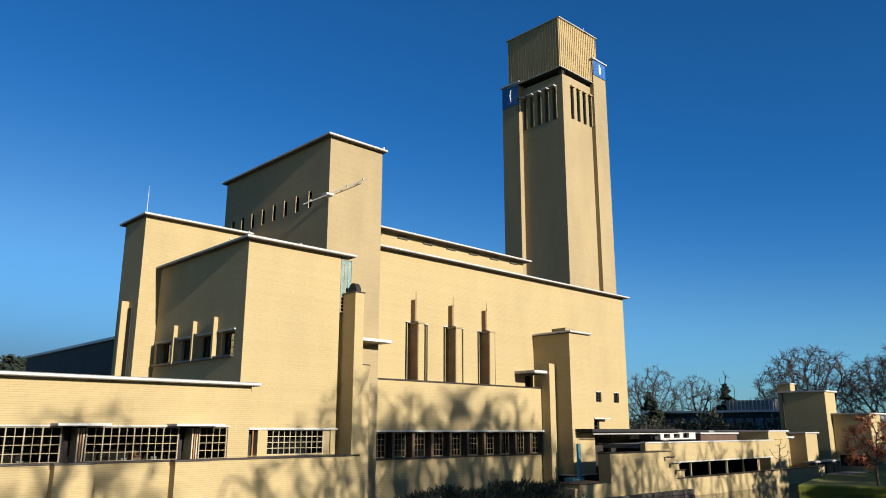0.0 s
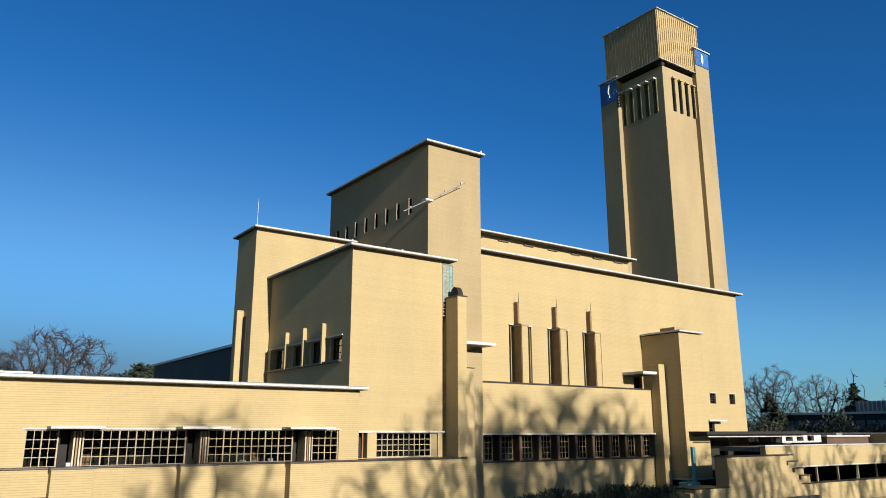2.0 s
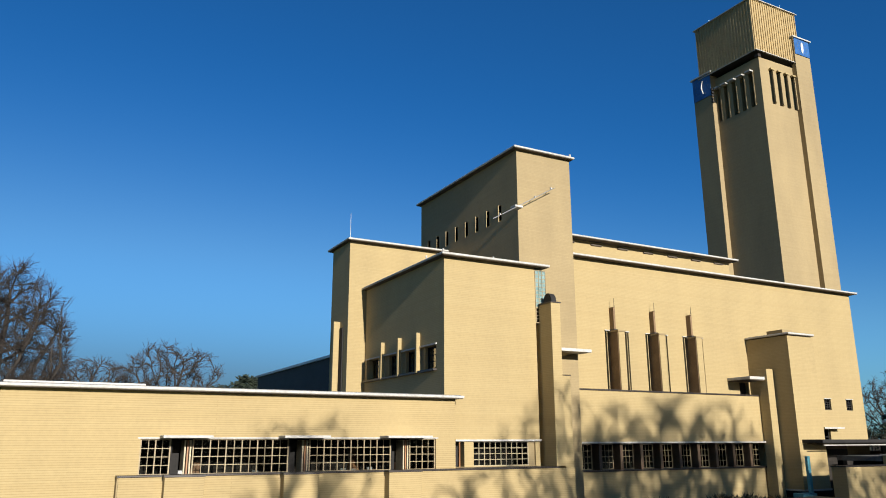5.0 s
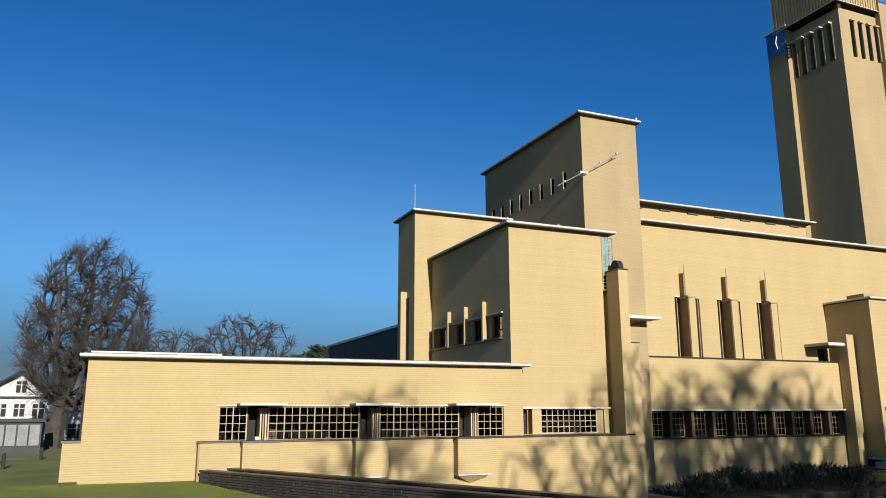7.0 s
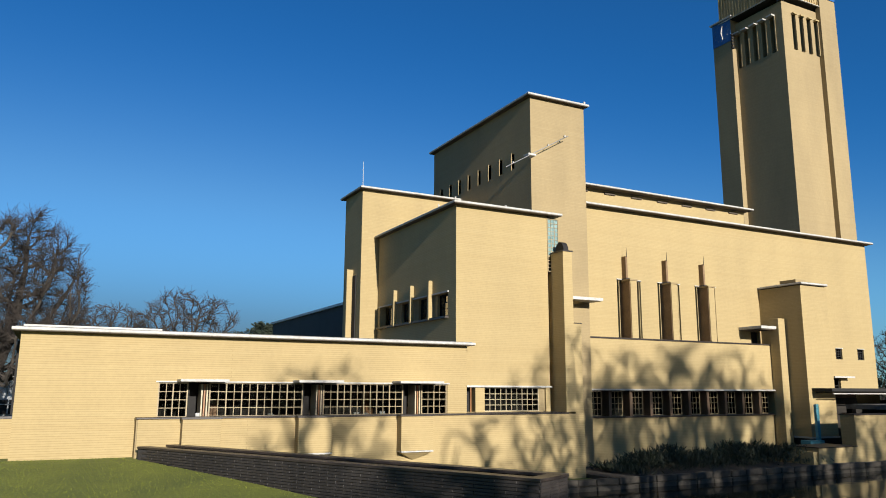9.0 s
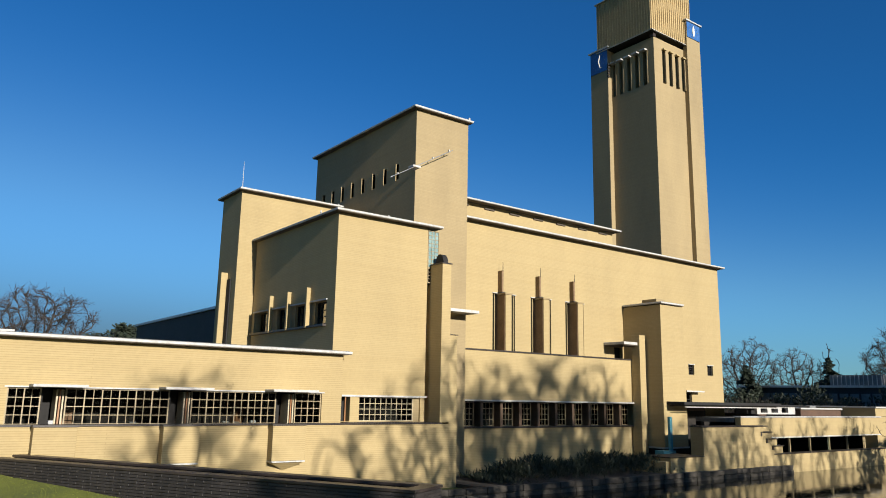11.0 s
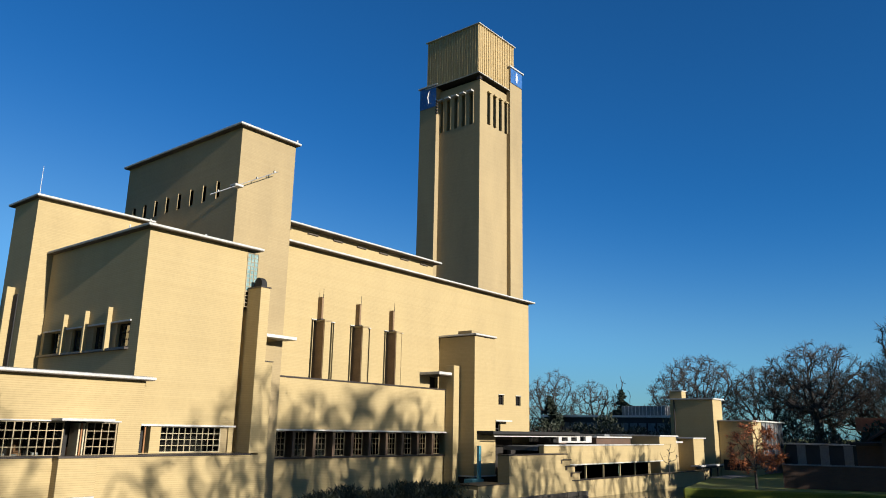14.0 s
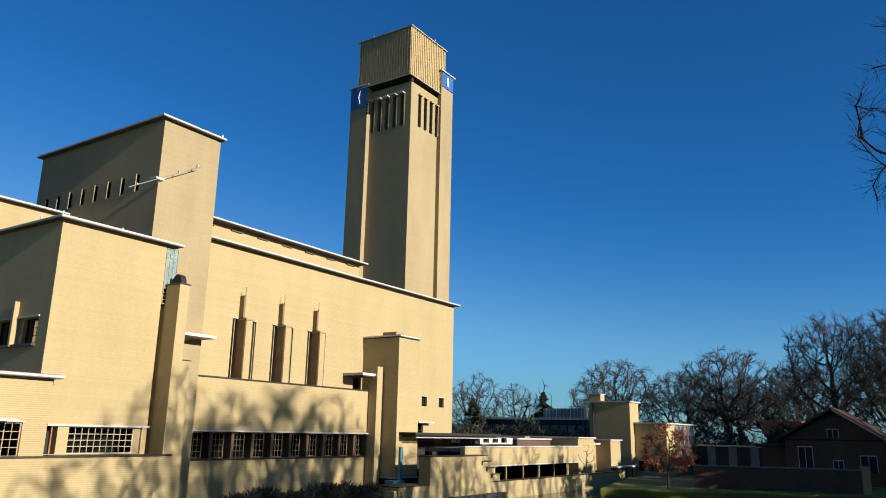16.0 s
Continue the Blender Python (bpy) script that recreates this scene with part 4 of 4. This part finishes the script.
def bare_tree(label, seed, height, trunk, at, leaf=None, category="tree", twigs=4, twig=0.9, fine=0.014, **shape):
    rnd = random.Random(seed)
    thick, thin, ends, step = grow(rnd, height, trunk, **shape)
    t = thing("tree", label, category, at=at)
    rods = []
    for a, b, ra, rb in thin:
        d = (b - a).normalized()
        for _ in range(twigs):
            p = a.lerp(b, rnd.random())
            e = (d + Vector((rnd.gauss(0, 0.6), rnd.gauss(0, 0.6), rnd.gauss(0.15, 0.5)))).normalized()
            q = p + e * twig * rnd.uniform(0.4, 1.0)
            rods.append((p, q, fine, fine * 0.6))
            e2 = (e + Vector((rnd.gauss(0, 0.5), rnd.gauss(0, 0.5), rnd.gauss(0.1, 0.4)))).normalized()
            rods.append((p.lerp(q, 0.5), p.lerp(q, 0.5) + e2 * twig * rnd.uniform(0.3, 0.7), fine * 0.8, fine * 0.4))
    for name, segs, m, n in (("trunk", thick, BARK, 7), ("branch_mass", [(a, b, max(ra, fine), max(rb, fine)) for a, b, ra, rb in thin], BARK, 4), ("twig_mass", rods, TWIG, 3)):
        o = new(name, tubes(name, segs, m, n))
        o.parent = t
        if name != "trunk":
            o["kind"] = "stuff"
    if leaf:
        lv, lf = [], []
        for a, b, _, _ in rods:
            for _ in range(leaf[1]):
                c = a.lerp(b, rnd.random()) + Vector((rnd.gauss(0, 0.05), rnd.gauss(0, 0.05), rnd.gauss(0, 0.05)))
                u = Vector((rnd.gauss(0, 1), rnd.gauss(0, 1), rnd.gauss(0, 1))).normalized() * leaf[2]
                w = u.orthogonal().normalized() * leaf[2] * 0.5
                i = len(lv)
                lv += [c - u, c + w, c + u, c - w]
                lf.append((i, i + 1, i + 2, i + 3))
        me = bpy.data.meshes.new("foliage")
        me.from_pydata(lv, [], lf)
        me.materials.append(leaf[0])
        o = new("foliage", me)
        o.parent = t
        o["kind"] = "stuff"
    return t


def conifer(label, seed, height, radius, at, flat=False):
    rnd = random.Random(seed)
    t = thing("conifer", label, "tree", at=at)
    o = new("trunk", tubes("trunk", [(Vector((0, 0, -0.2)), Vector((0, 0, height)), radius * 0.07, 0.03)], BARK, 7))
    o.parent = t
    segs, lv, lf = [], [], []
    n = int(height * 11)
    for i in range(n):
        f = (i + rnd.random()) / n
        z = height * (0.15 + 0.85 * f)
        r = radius * ((1 - f) ** 0.8 if not flat else (1.0 - 0.5 * f)) * rnd.uniform(0.55, 1.1) + 0.1
        q = rnd.uniform(0, 6.283)
        tip = Vector((math.cos(q) * r, math.sin(q) * r, z - (0.15 * r if not flat else -0.05 * r)))
        segs.append((Vector((0, 0, z)), tip, 0.05, 0.015))
        for _ in range(int(16 + 26 * r)):
            u = rnd.uniform(0.15, 1.0)
            c = Vector((0, 0, z)).lerp(tip, u) + Vector((rnd.gauss(0, 0.16), rnd.gauss(0, 0.16), rnd.gauss(0, 0.10))) * (0.5 + r * 0.35)
            a = Vector((rnd.gauss(0, 1), rnd.gauss(0, 1), rnd.gauss(-0.3, 0.5))).normalized() * rnd.uniform(0.18, 0.38)
            b = a.orthogonal().normalized() * 0.11
            k = len(lv)
            lv += [c - a, c + b, c + a, c - b]
            lf.append((k, k + 1, k + 2, k + 3))
    o = new("branch_mass", tubes("branch_mass", segs, BARK, 3))
    o.parent, o["kind"] = t, "stuff"
    me = bpy.data.meshes.new("needles")
    me.from_pydata(lv, [], lf)
    me.materials.append(NEEDLE)
    o = new("needles", me)
    o.parent, o["kind"] = t, "stuff"
    return t


# beside the lawn and behind the wing
bare_tree("large bare tree with thick knotty trunk beside the white villa", 11, 14.8, 0.62, (-2.2, 61.0, 0.0), wide=4.6, bole=0.14, dome=0.38, tips=1300, reach=0.45, twigs=9, twig=1.3, fine=0.014, lean=1.5)
bare_tree("bare round-crowned tree far behind the office wing", 12, 13.4, 0.4, (15.0, 92.0, 0.0), wide=6.2, bole=0.3, tips=420, twigs=6, twig=1.2, fine=0.022)
bare_tree("bare round-crowned tree far behind the office wing", 13, 12.2, 0.35, (7.5, 98.0, 0.0), wide=5.0, bole=0.3, tips=360, twigs=6, twig=1.2, fine=0.022)
conifer("dark spreading cedar behind the side wing", 14, 9.6, 6.2, (23.0, 88.0, 0.0), True)
conifer("dark green conifer beside the white villa", 15, 10.5, 2.6, (-11.5, 84.0, 0.0))

# far bank
ROW = "row of bare trees behind the pond"
dome = bare_tree("bare spreading tree with a domed crown behind the pond", 22, 15.9, 0.6, (111.0, 27.0, -1.25), wide=7.6, bole=0.38, dome=0.35, tips=950, reach=0.5, core=0.25, twigs=5, twig=1.2, fine=0.02)
tall = bare_tree("tall bare tree with a high oval crown behind the pond", 21, 18.6, 0.5, (100.0, 12.4, -1.25), wide=5.8, bole=0.26, dome=0.5, tips=900, reach=0.5, core=0.15, twigs=5, twig=1.2, fine=0.019)
broad = bare_tree("broad bare tree with crooked limbs behind the pond", 24, 16.0, 0.52, (118.0, 45.5, -1.25), wide=7.6, bole=0.22, dome=0.45, tips=800, reach=0.55, core=0.2, twigs=5, twig=1.3, fine=0.022)
slim = bare_tree("bare tree with a light open crown behind the pond", 23, 12.2, 0.34, (112.0, 60.2, -1.25), wide=4.4, bole=0.24, dome=0.5, tips=520, reach=0.45, core=0.2, twigs=4, twig=0.9, fine=0.018)
for o in (dome, tall, broad, slim):
    o["group"] = ROW
rnd = random.Random(5)
for src, x, y, s in ((broad, 122, 36.0, 0.9), (slim, 120, 23.5, 1.15), (tall, 121, 19.6, 0.8), (slim, 117, 16.6, 1.15), (tall, 106, 6.5, 1.05),
                     (tall, 99, 2.5, 1.05), (broad, 126, 8.0, 1.0), (slim, 128, 56, 0.85), (slim, 134, 52.5, 0.9), (slim, 112, 68.5, 1.15), (dome, 132, 30, 0.85), (slim, 126, 50, 1.0)):
    o = copy_thing(src, pose(x, y, -1.25, 0, 0, rnd.uniform(0, 360)))
    o.scale = (s, s, s)
conifer("dark bushy pine behind the entrance pavilion", 31, 9.4, 3.6, (104.0, 63.6, -1.25))
conifer("dark pointed spruce before a pale bare poplar", 32, 10.6, 3.6, (112.0, 55.4, -1.25))
bare_tree("pale narrow bare poplar behind the spruce", 33, 13.6, 0.22, (118.0, 58.2, -1.25), wide=1.5, bole=0.15, dome=0.5, tips=200, twigs=5, twig=1.2, fine=0.02)
bare_tree("small tree with rusty winter leaves on the pond bank", 34, 5.3, 0.11, (64.6, 21.1, -1.4), leaf=(RUST, 4, 0.065), wide=2.2, bole=0.24, dome=0.3, tips=160, reach=0.22, twigs=5, twig=0.55, fine=0.008)
bare_tree("young bare sapling before the low wing", 35, 3.2, 0.05, (67.3, 29.3, -1.0), wide=0.9, bole=0.25, dome=0.5, tips=60, reach=0.18, twigs=3, twig=0.4, fine=0.008)
bare_tree("small bare shrub against the parapet", 38, 1.5, 0.04, (75.0, 29.0, -1.3), wide=1.3, bole=0.1, dome=0.5, tips=70, reach=0.14, twigs=4, twig=0.3, fine=0.008, leaf=(RUST, 1, 0.03))
bare_tree("overhanging bare tree with drooping twigs near the bank", 36, 17.5, 0.26, (25.6, -2.9, -1.25), wide=6.0, bole=0.45, dome=0.5, tips=760, twigs=7, twig=0.8, fine=0.008)

# trees behind the viewer, whose shade falls on the walls
PARK = "park trees across the lawn"
lone = bare_tree("tall bare park tree across the lawn", 40, 18.8, 0.4, (10.6, -14.0, -1.0), wide=3.4, bole=0.5, dome=0.5, tips=300, twigs=4, twig=1.0, fine=0.022)
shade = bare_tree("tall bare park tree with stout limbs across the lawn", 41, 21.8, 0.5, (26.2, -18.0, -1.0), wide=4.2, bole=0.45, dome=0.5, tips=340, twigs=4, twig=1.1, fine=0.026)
lone["group"] = shade["group"] = PARK
for i, (src, x, y, s) in enumerate(((shade, 29.4, -19.0, 1.02), (shade, 34.4, -19.0, 1.05), (lone, 21.4, -12.0, 0.84), (shade, 32.0, -26.0, 1.14), (shade, 37.4, -25.0, 1.12), (lone, 39.0, -19.0, 1.12), (lone, 43.4, -20.0, 1.0),
                                    (lone, 45.4, -16.0, 0.92), (lone, 50.5, -19.0, 0.98), (lone, 57.0, -18.0, 0.95), (lone, 63.0, -19.0, 0.98))):
    o = copy_thing(src, pose(x, y, -1.0, 0, 0, 67 * i + 20))
    o.scale = (s, s, s)
bare_tree("ivy-clad dark tree across the lawn", 42, 16.9, 0.4, (17.9, -14.0, -1.0), leaf=(SHRUB, 6, 0.13), wide=3.3, bole=0.45, dome=0.5, tips=150, twigs=5, twig=1.0, fine=0.02)
# unseen evergreens, added to keep the far bank and boundary wall in shade
shade_evergreen = conifer("bushy evergreen added out of view to shade the pond bank", 43, 13.0, 4.2, (69.4, -8.0, -1.35), True)
shade_evergreen["group"] = "evergreens south of the pond bank"
for x, y, k in ((61.0, -7.0, 0.72), (65.2, -7.5, 0.72), (71.6, -5.5, 0.9)):
    copy_thing(shade_evergreen, pose(x, y, -1.35, 0, 0, 40 * x)).scale = (k, k, k)
for i in range(7):
    copy_thing(shade_evergreen, pose(74.0 + 4.6 * i, -7.0 - 1.5 * (i % 2), -1.25, 0, 0, 50 * i))


# ---- hedge and grass ----
def blades(name, count, seed, spot, size, material, wide=0.16):
    rnd = random.Random(seed)
    lv, lf = [], []
    for _ in range(count):
        c, lean, s = spot(rnd)
        a = (Vector((rnd.gauss(0, lean), rnd.gauss(0, lean), 1.0))).normalized() * size * rnd.uniform(0.6, 1.3) * s
        b = a.orthogonal().normalized()
        b.rotate(Matrix.Rotation(rnd.uniform(0, 6.28), 3, a.normalized()))
        b = b * a.length * wide
        k = len(lv)
        lv += [c, c + a * 0.5 + b, c + a, c + a * 0.5 - b]
        lf.append((k, k + 1, k + 2, k + 3))
    me = bpy.data.meshes.new(name)
    me.from_pydata(lv, [], lf)
    me.materials.append(material)
    return new(name, me)


def hedge_spot(rnd):
    x = rnd.uniform(26.2, 40.6)
    top = -0.78 + 0.22 * math.sin(x * 1.1) + 0.16 * math.sin(x * 2.9 + 1) + 0.02 * (x - 26)
    top -= 0.5 * max(0.0, 28.5 - x) / 2.3 + 0.3 * max(0, x - 39.4)
    y = 31.5 + rnd.gauss(0, 0.75)
    z = -1.42 + (top + 1.42) * rnd.uniform(0.0, 1.0) ** 0.6 * max(0.25, 1 - ((y - 31.5) / 2.2) ** 2)
    return Vector((x, y, z)), 0.75, 1.0


tagged(blades("shrubs", 8500, 7, hedge_spot, 0.36, SHRUB, 0.07), "dark leafy evergreen shrubs along the quay", "shrubs", kind="stuff")


def thicket_spot(rnd):
    y = rnd.uniform(-8.0, 74.0)
    x = 102.0 + rnd.gauss(0, 1.2)
    top = 3.6 + 1.0 * math.sin(y * 0.5) + 0.8 * math.sin(y * 1.3 + 2)
    return Vector((x, y, -1.2 + (top + 1.2) * rnd.random())), 0.9, 1.0


tagged(blades("undergrowth", 30000, 17, thicket_spot, 0.5, SHRUB, 0.22), "dark evergreen undergrowth below the far trees", "shrubs", kind="stuff")


def lawn_spot(rnd):
    y = rnd.uniform(9.0, 32.0)
    x = rnd.uniform(-8.0, planter_x(y) - 0.05)
    return Vector((x, y, level(x, y) - 0.01)), 0.55, 1.0


tagged(blades("grass", 60000, 8, lawn_spot, 0.045, BLADE, 0.14), "short green grass blades on the lawn", "grass", kind="stuff")


# ---- far buildings ----
def white_villa():
    v = thing("villa", "white two-storey villa with dark timber gable behind the tree", "house")
    part("wall", boxes((-12.0, 1.5, 76.0, 86.0, -0.2, 4.5)), VILLA, v)
    bm = bmesh.new()
    prof = [(-9.5, 4.5), (-3.9, 4.5), (-5.6, 7.0), (-6.4, 7.0)]
    lo = [bm.verts.new((x, 75.9, z)) for x, z in prof]
    hi = [bm.verts.new((x, 86.0, z)) for x, z in prof]
    bm.faces.new(lo), bm.faces.new(hi[::-1])
    for i in range(4):
        bm.faces.new((lo[i], lo[(i + 1) % 4], hi[(i + 1) % 4], hi[i]))
    part("gable", bm, VILLA, v)
    part("bargeboard", rod(rod(bmesh.new(), (-9.9, 75.4, 4.3), (-6.0, 75.4, 7.3), 0.16), (-6.0, 75.4, 7.3), (-3.5, 75.4, 4.3), 0.16), BLACK, v, "dark carved bargeboard")
    part("roof", boxes((-12.2, 1.7, 75.8, 86.2, 4.504, 4.7)), ROOFDARK, v)
    for x, z, w, h in ((-9.0, 0.5, 1.0, 1.8), (-7.2, 0.5, 1.0, 1.8), (-5.0, 2.4, 0.9, 1.5), (-3.3, 2.4, 0.9, 1.5), (-3.6, 0.3, 0.8, 1.5), (-2.1, 0.3, 1.4, 1.5), (-7.8, 2.5, 0.8, 1.4), (-6.4, 2.5, 0.8, 1.4), (-6.4, 5.1, 0.8, 1.2), (-0.6, 2.4, 0.8, 1.4), (-0.4, 0.3, 0.9, 1.5)):
        w_ = part("window", boxes((x, x + w, 75.86, 75.99, z, z + h)), BLACK, v)
        part("window_frame", boxes((x + w / 2 - 0.05, x + w / 2 + 0.05, 75.8, 75.855, z, z + h), (x, x + w, 75.8, 75.854, z + h * 0.65, z + h * 0.65 + 0.08)), VILLA, w_)
    part("balcony", boxes(*[(-8.6 + 0.25 * i, -8.52 + 0.25 * i, 75.0, 75.06, 2.0, 2.5) for i in range(15)], (-8.7, -4.8, 74.98, 75.08, 2.5, 2.58), (-8.7, -4.8, 74.9, 75.98, 1.9, 2.0)), METAL, v)
    v.scale = (1.0, 1.0, 0.8)
    k = thing("kiosk", "grey panelled kiosk with pale window panels beside the path", "kiosk")
    part("body", boxes((-5.2, -2.5, 55.0, 57.0, 0.0, 1.9)), SLATE, k)
    part("roof", boxes((-5.4, -2.3, 54.8, 57.2, 1.904, 2.1)), SLATE, k)
    for i in range(4):
        part("panel", boxes((-5.1 + i * 0.65, -4.55 + i * 0.65, 54.93, 54.99, 0.5, 1.75)), PANEL, k)
    for x, y, h in ((-2.9, 41.0, 0.75), (-1.9, 47.5, 0.7), (-3.6, 45.0, 0.6)):
        b = thing("bollard", "short dark post beside the path", "post", "posts beside the path")
        part("post", rounded(boxes((x, x + 0.14, y, y + 0.14, -0.1, h)), 0.02), BLACK, b)


white_villa()


def background_buildings():
    o = thing("office_building", "long dark modern office with glazed upper storey behind the trees", "building")
    part("body", boxes((106.0, 108.0, 40.0, 66.0, -1.3, 5.0)), SLATE, o)
    part("roof", boxes((105.6, 108.2, 39.6, 66.4, 5.004, 5.3)), METAL, o)
    for i in range(18):
        part("window", boxes((105.9, 105.99, 40.4 + i * 1.4, 41.5 + i * 1.4, 1.4, 4.2)), PANEL, o)
    p = part("glazed_storey", boxes((107.0, 110.0, 46.0, 53.0, 5.31, 6.7)), PANEL, o)
    for i in range(12):
        part("mullion", boxes((106.9, 106.99, 46.2 + i * 0.57, 46.28 + i * 0.57, 5.35, 6.65)), METAL, p)
    w = thing("boundary_wall", "long low brown brick wall with pale coping beyond the pond", "wall", at=(66.9, 23.0, -1.32))
    w.rotation_euler = (0, 0, math.atan2(-15.2, 5.2))
    part("wall", boxes((3.2, 16.0, 0.0, 0.35, -0.2, 1.78)), BRICK_BROWN, w)
    part("coping", rounded(boxes((3.15, 16.0, -0.08, 0.43, 1.784, 1.88)), 0.01), PANEL, w, "pale grey coping")
    part("end_pier", rounded(boxes((16.004, 16.6, -0.12, 0.47, -0.2, 2.05)), 0.015), BRICK, w, "pale brick end pier")
    part("pier_cap", boxes((15.95, 16.66, -0.17, 0.52, 2.054, 2.14)), PANEL, w)
    s = thing("shed_row", "row of low grey panelled sheds behind the wall", "building")
    part("body", boxes((95.0, 100.0, 17.5, 27.0, -1.3, 1.85)), SLATE, s)
    part("roof", boxes((94.7, 100.2, 17.2, 27.2, 1.854, 2.0)), METAL, s)
    for i in range(4):
        part("door", boxes((94.9, 94.99, 17.7 + i * 2.4, 18.6 + i * 2.4, -1.3, 1.8)), PANEL, s, "grey panel door")
    h = thing("brick_house", "dark brown brick house with a broad tiled gable beyond the wall", "house")
    part("wall", boxes((84.0, 95.0, 6.9, 15.4, -1.3, 2.9)), BRICK_BROWN, h)
    bm = bmesh.new()
    lo = [bm.verts.new((84.0, y, z)) for y, z in ((6.9, 2.904), (15.4, 2.904), (10.9, 5.5))]
    hi = [bm.verts.new((95.0, y, z)) for y, z in ((6.9, 2.904), (15.4, 2.904), (10.9, 5.5))]
    bm.faces.new(lo), bm.faces.new(hi[::-1])
    for i in range(3):
        bm.faces.new((lo[i], lo[(i + 1) % 3], hi[(i + 1) % 3], hi[i]))
    part("gable", bm, BRICK_BROWN, h)
    # same tiles on both slopes; the sunlit one is coloured brighter
    for a, b, m in (((6.0, 2.55), (10.9, 5.75), ROOFRED), ((16.4, 2.5), (10.9, 5.75), ROOFBROWN)):
        bm = bmesh.new()
        v = [bm.verts.new(q) for q in ((83.2, *a), (83.2, *b), (95.4, *b), (95.4, *a))]
        top = [bm.verts.new((q.co.x, q.co.y, q.co.z + 0.16)) for q in v]
        bm.faces.new(v), bm.faces.new(top[::-1])
        for i in range(4):
            bm.faces.new((v[i], v[(i + 1) % 4], top[(i + 1) % 4], top[i]))
        part("roof_slope", bm, m, h, "tiled roof slope")
    # boards follow: white on the sunlit slope, black on the shaded one
    for a, b in (((5.9, 2.45), (10.9, 5.7)), ((16.5, 2.4), (10.9, 5.7))):
        part("bargeboard", rod(bmesh.new(), (83.15, *a), (83.15, *b), 0.11, 0.11, 4), WHITE if a[0] < 8 else BLACK, h)
    part("cross_beam", boxes((83.85, 83.99, 6.9, 15.4, 2.75, 2.9)), BLACK, h)
    for y, z, a, b in ((13.0, 0.2, 1.2, 1.9), (10.4, 0.0, 0.8, 0.9), (7.6, -0.1, 1.3, 1.5), (10.6, 3.1, 0.9, 0.7)):
        q = part("window", boxes((83.9, 83.99, y, y + a, z, z + b)), BLACK, h)
        for k in (y - 0.06, y + a / 2 - 0.03, y + a):
            part("window_bar", boxes((83.83, 83.896, k, k + 0.06, z, z + b)), WHITE, q)
        part("window_head", boxes((83.83, 83.896, y - 0.06, y + a + 0.06, z + b + 0.004, z + b + 0.09)), WHITE, q)
    for x in (85.2, 88.0, 90.8):
        q = part("window", boxes((x, x + 1.2, 6.82, 6.89, 0.2, 2.0)), BLACK, h)
        part("window_bar", boxes((x + 0.56, x + 0.64, 6.76, 6.816, 0.2, 2.0)), WHITE, q)
    part("side_wing", boxes((86.0, 94.0, 15.404, 18.0, -1.3, 2.0)), BRICK_BROWN, h)
    part("side_roof", boxes((85.4, 94.4, 15.404, 18.4, 2.004, 2.3)), ROOFDARK, h)
    part("gutter", rod(bmesh.new(), (83.4, 6.0, 2.5), (95.2, 6.0, 2.5), 0.07), METAL, h)
    r = thing("red_roofed_house", "small far house with an orange tiled roof", "house")
    part("wall", boxes((110.0, 116.0, 18.0, 22.0, -1.3, 3.5)), BRICK_BROWN, r)
    part("roof", prism(bmesh.new(), [(109.6, 17.6), (116.4, 17.6), (116.4, 22.4), (109.6, 22.4)], 3.504, 5.2), ROOFRED, r)
    b = thing("bare_shrubs", "tangle of bare brown undergrowth along the far bank", "shrubs", kind="stuff")
    rr = random.Random(9)
    segs = []
    for _ in range(5000):
        p_ = Vector((rr.uniform(97, 104), rr.uniform(-4, 74), -1.3))
        q_ = p_ + Vector((rr.gauss(0, 0.5), rr.gauss(0, 0.5), rr.uniform(1.0, 4.8)))
        segs.append((p_, q_, 0.04, 0.012))
    o = new("stems", tubes("stems", segs, TWIG, 3))
    o.parent, o["kind"] = b, "stuff"


background_buildings()
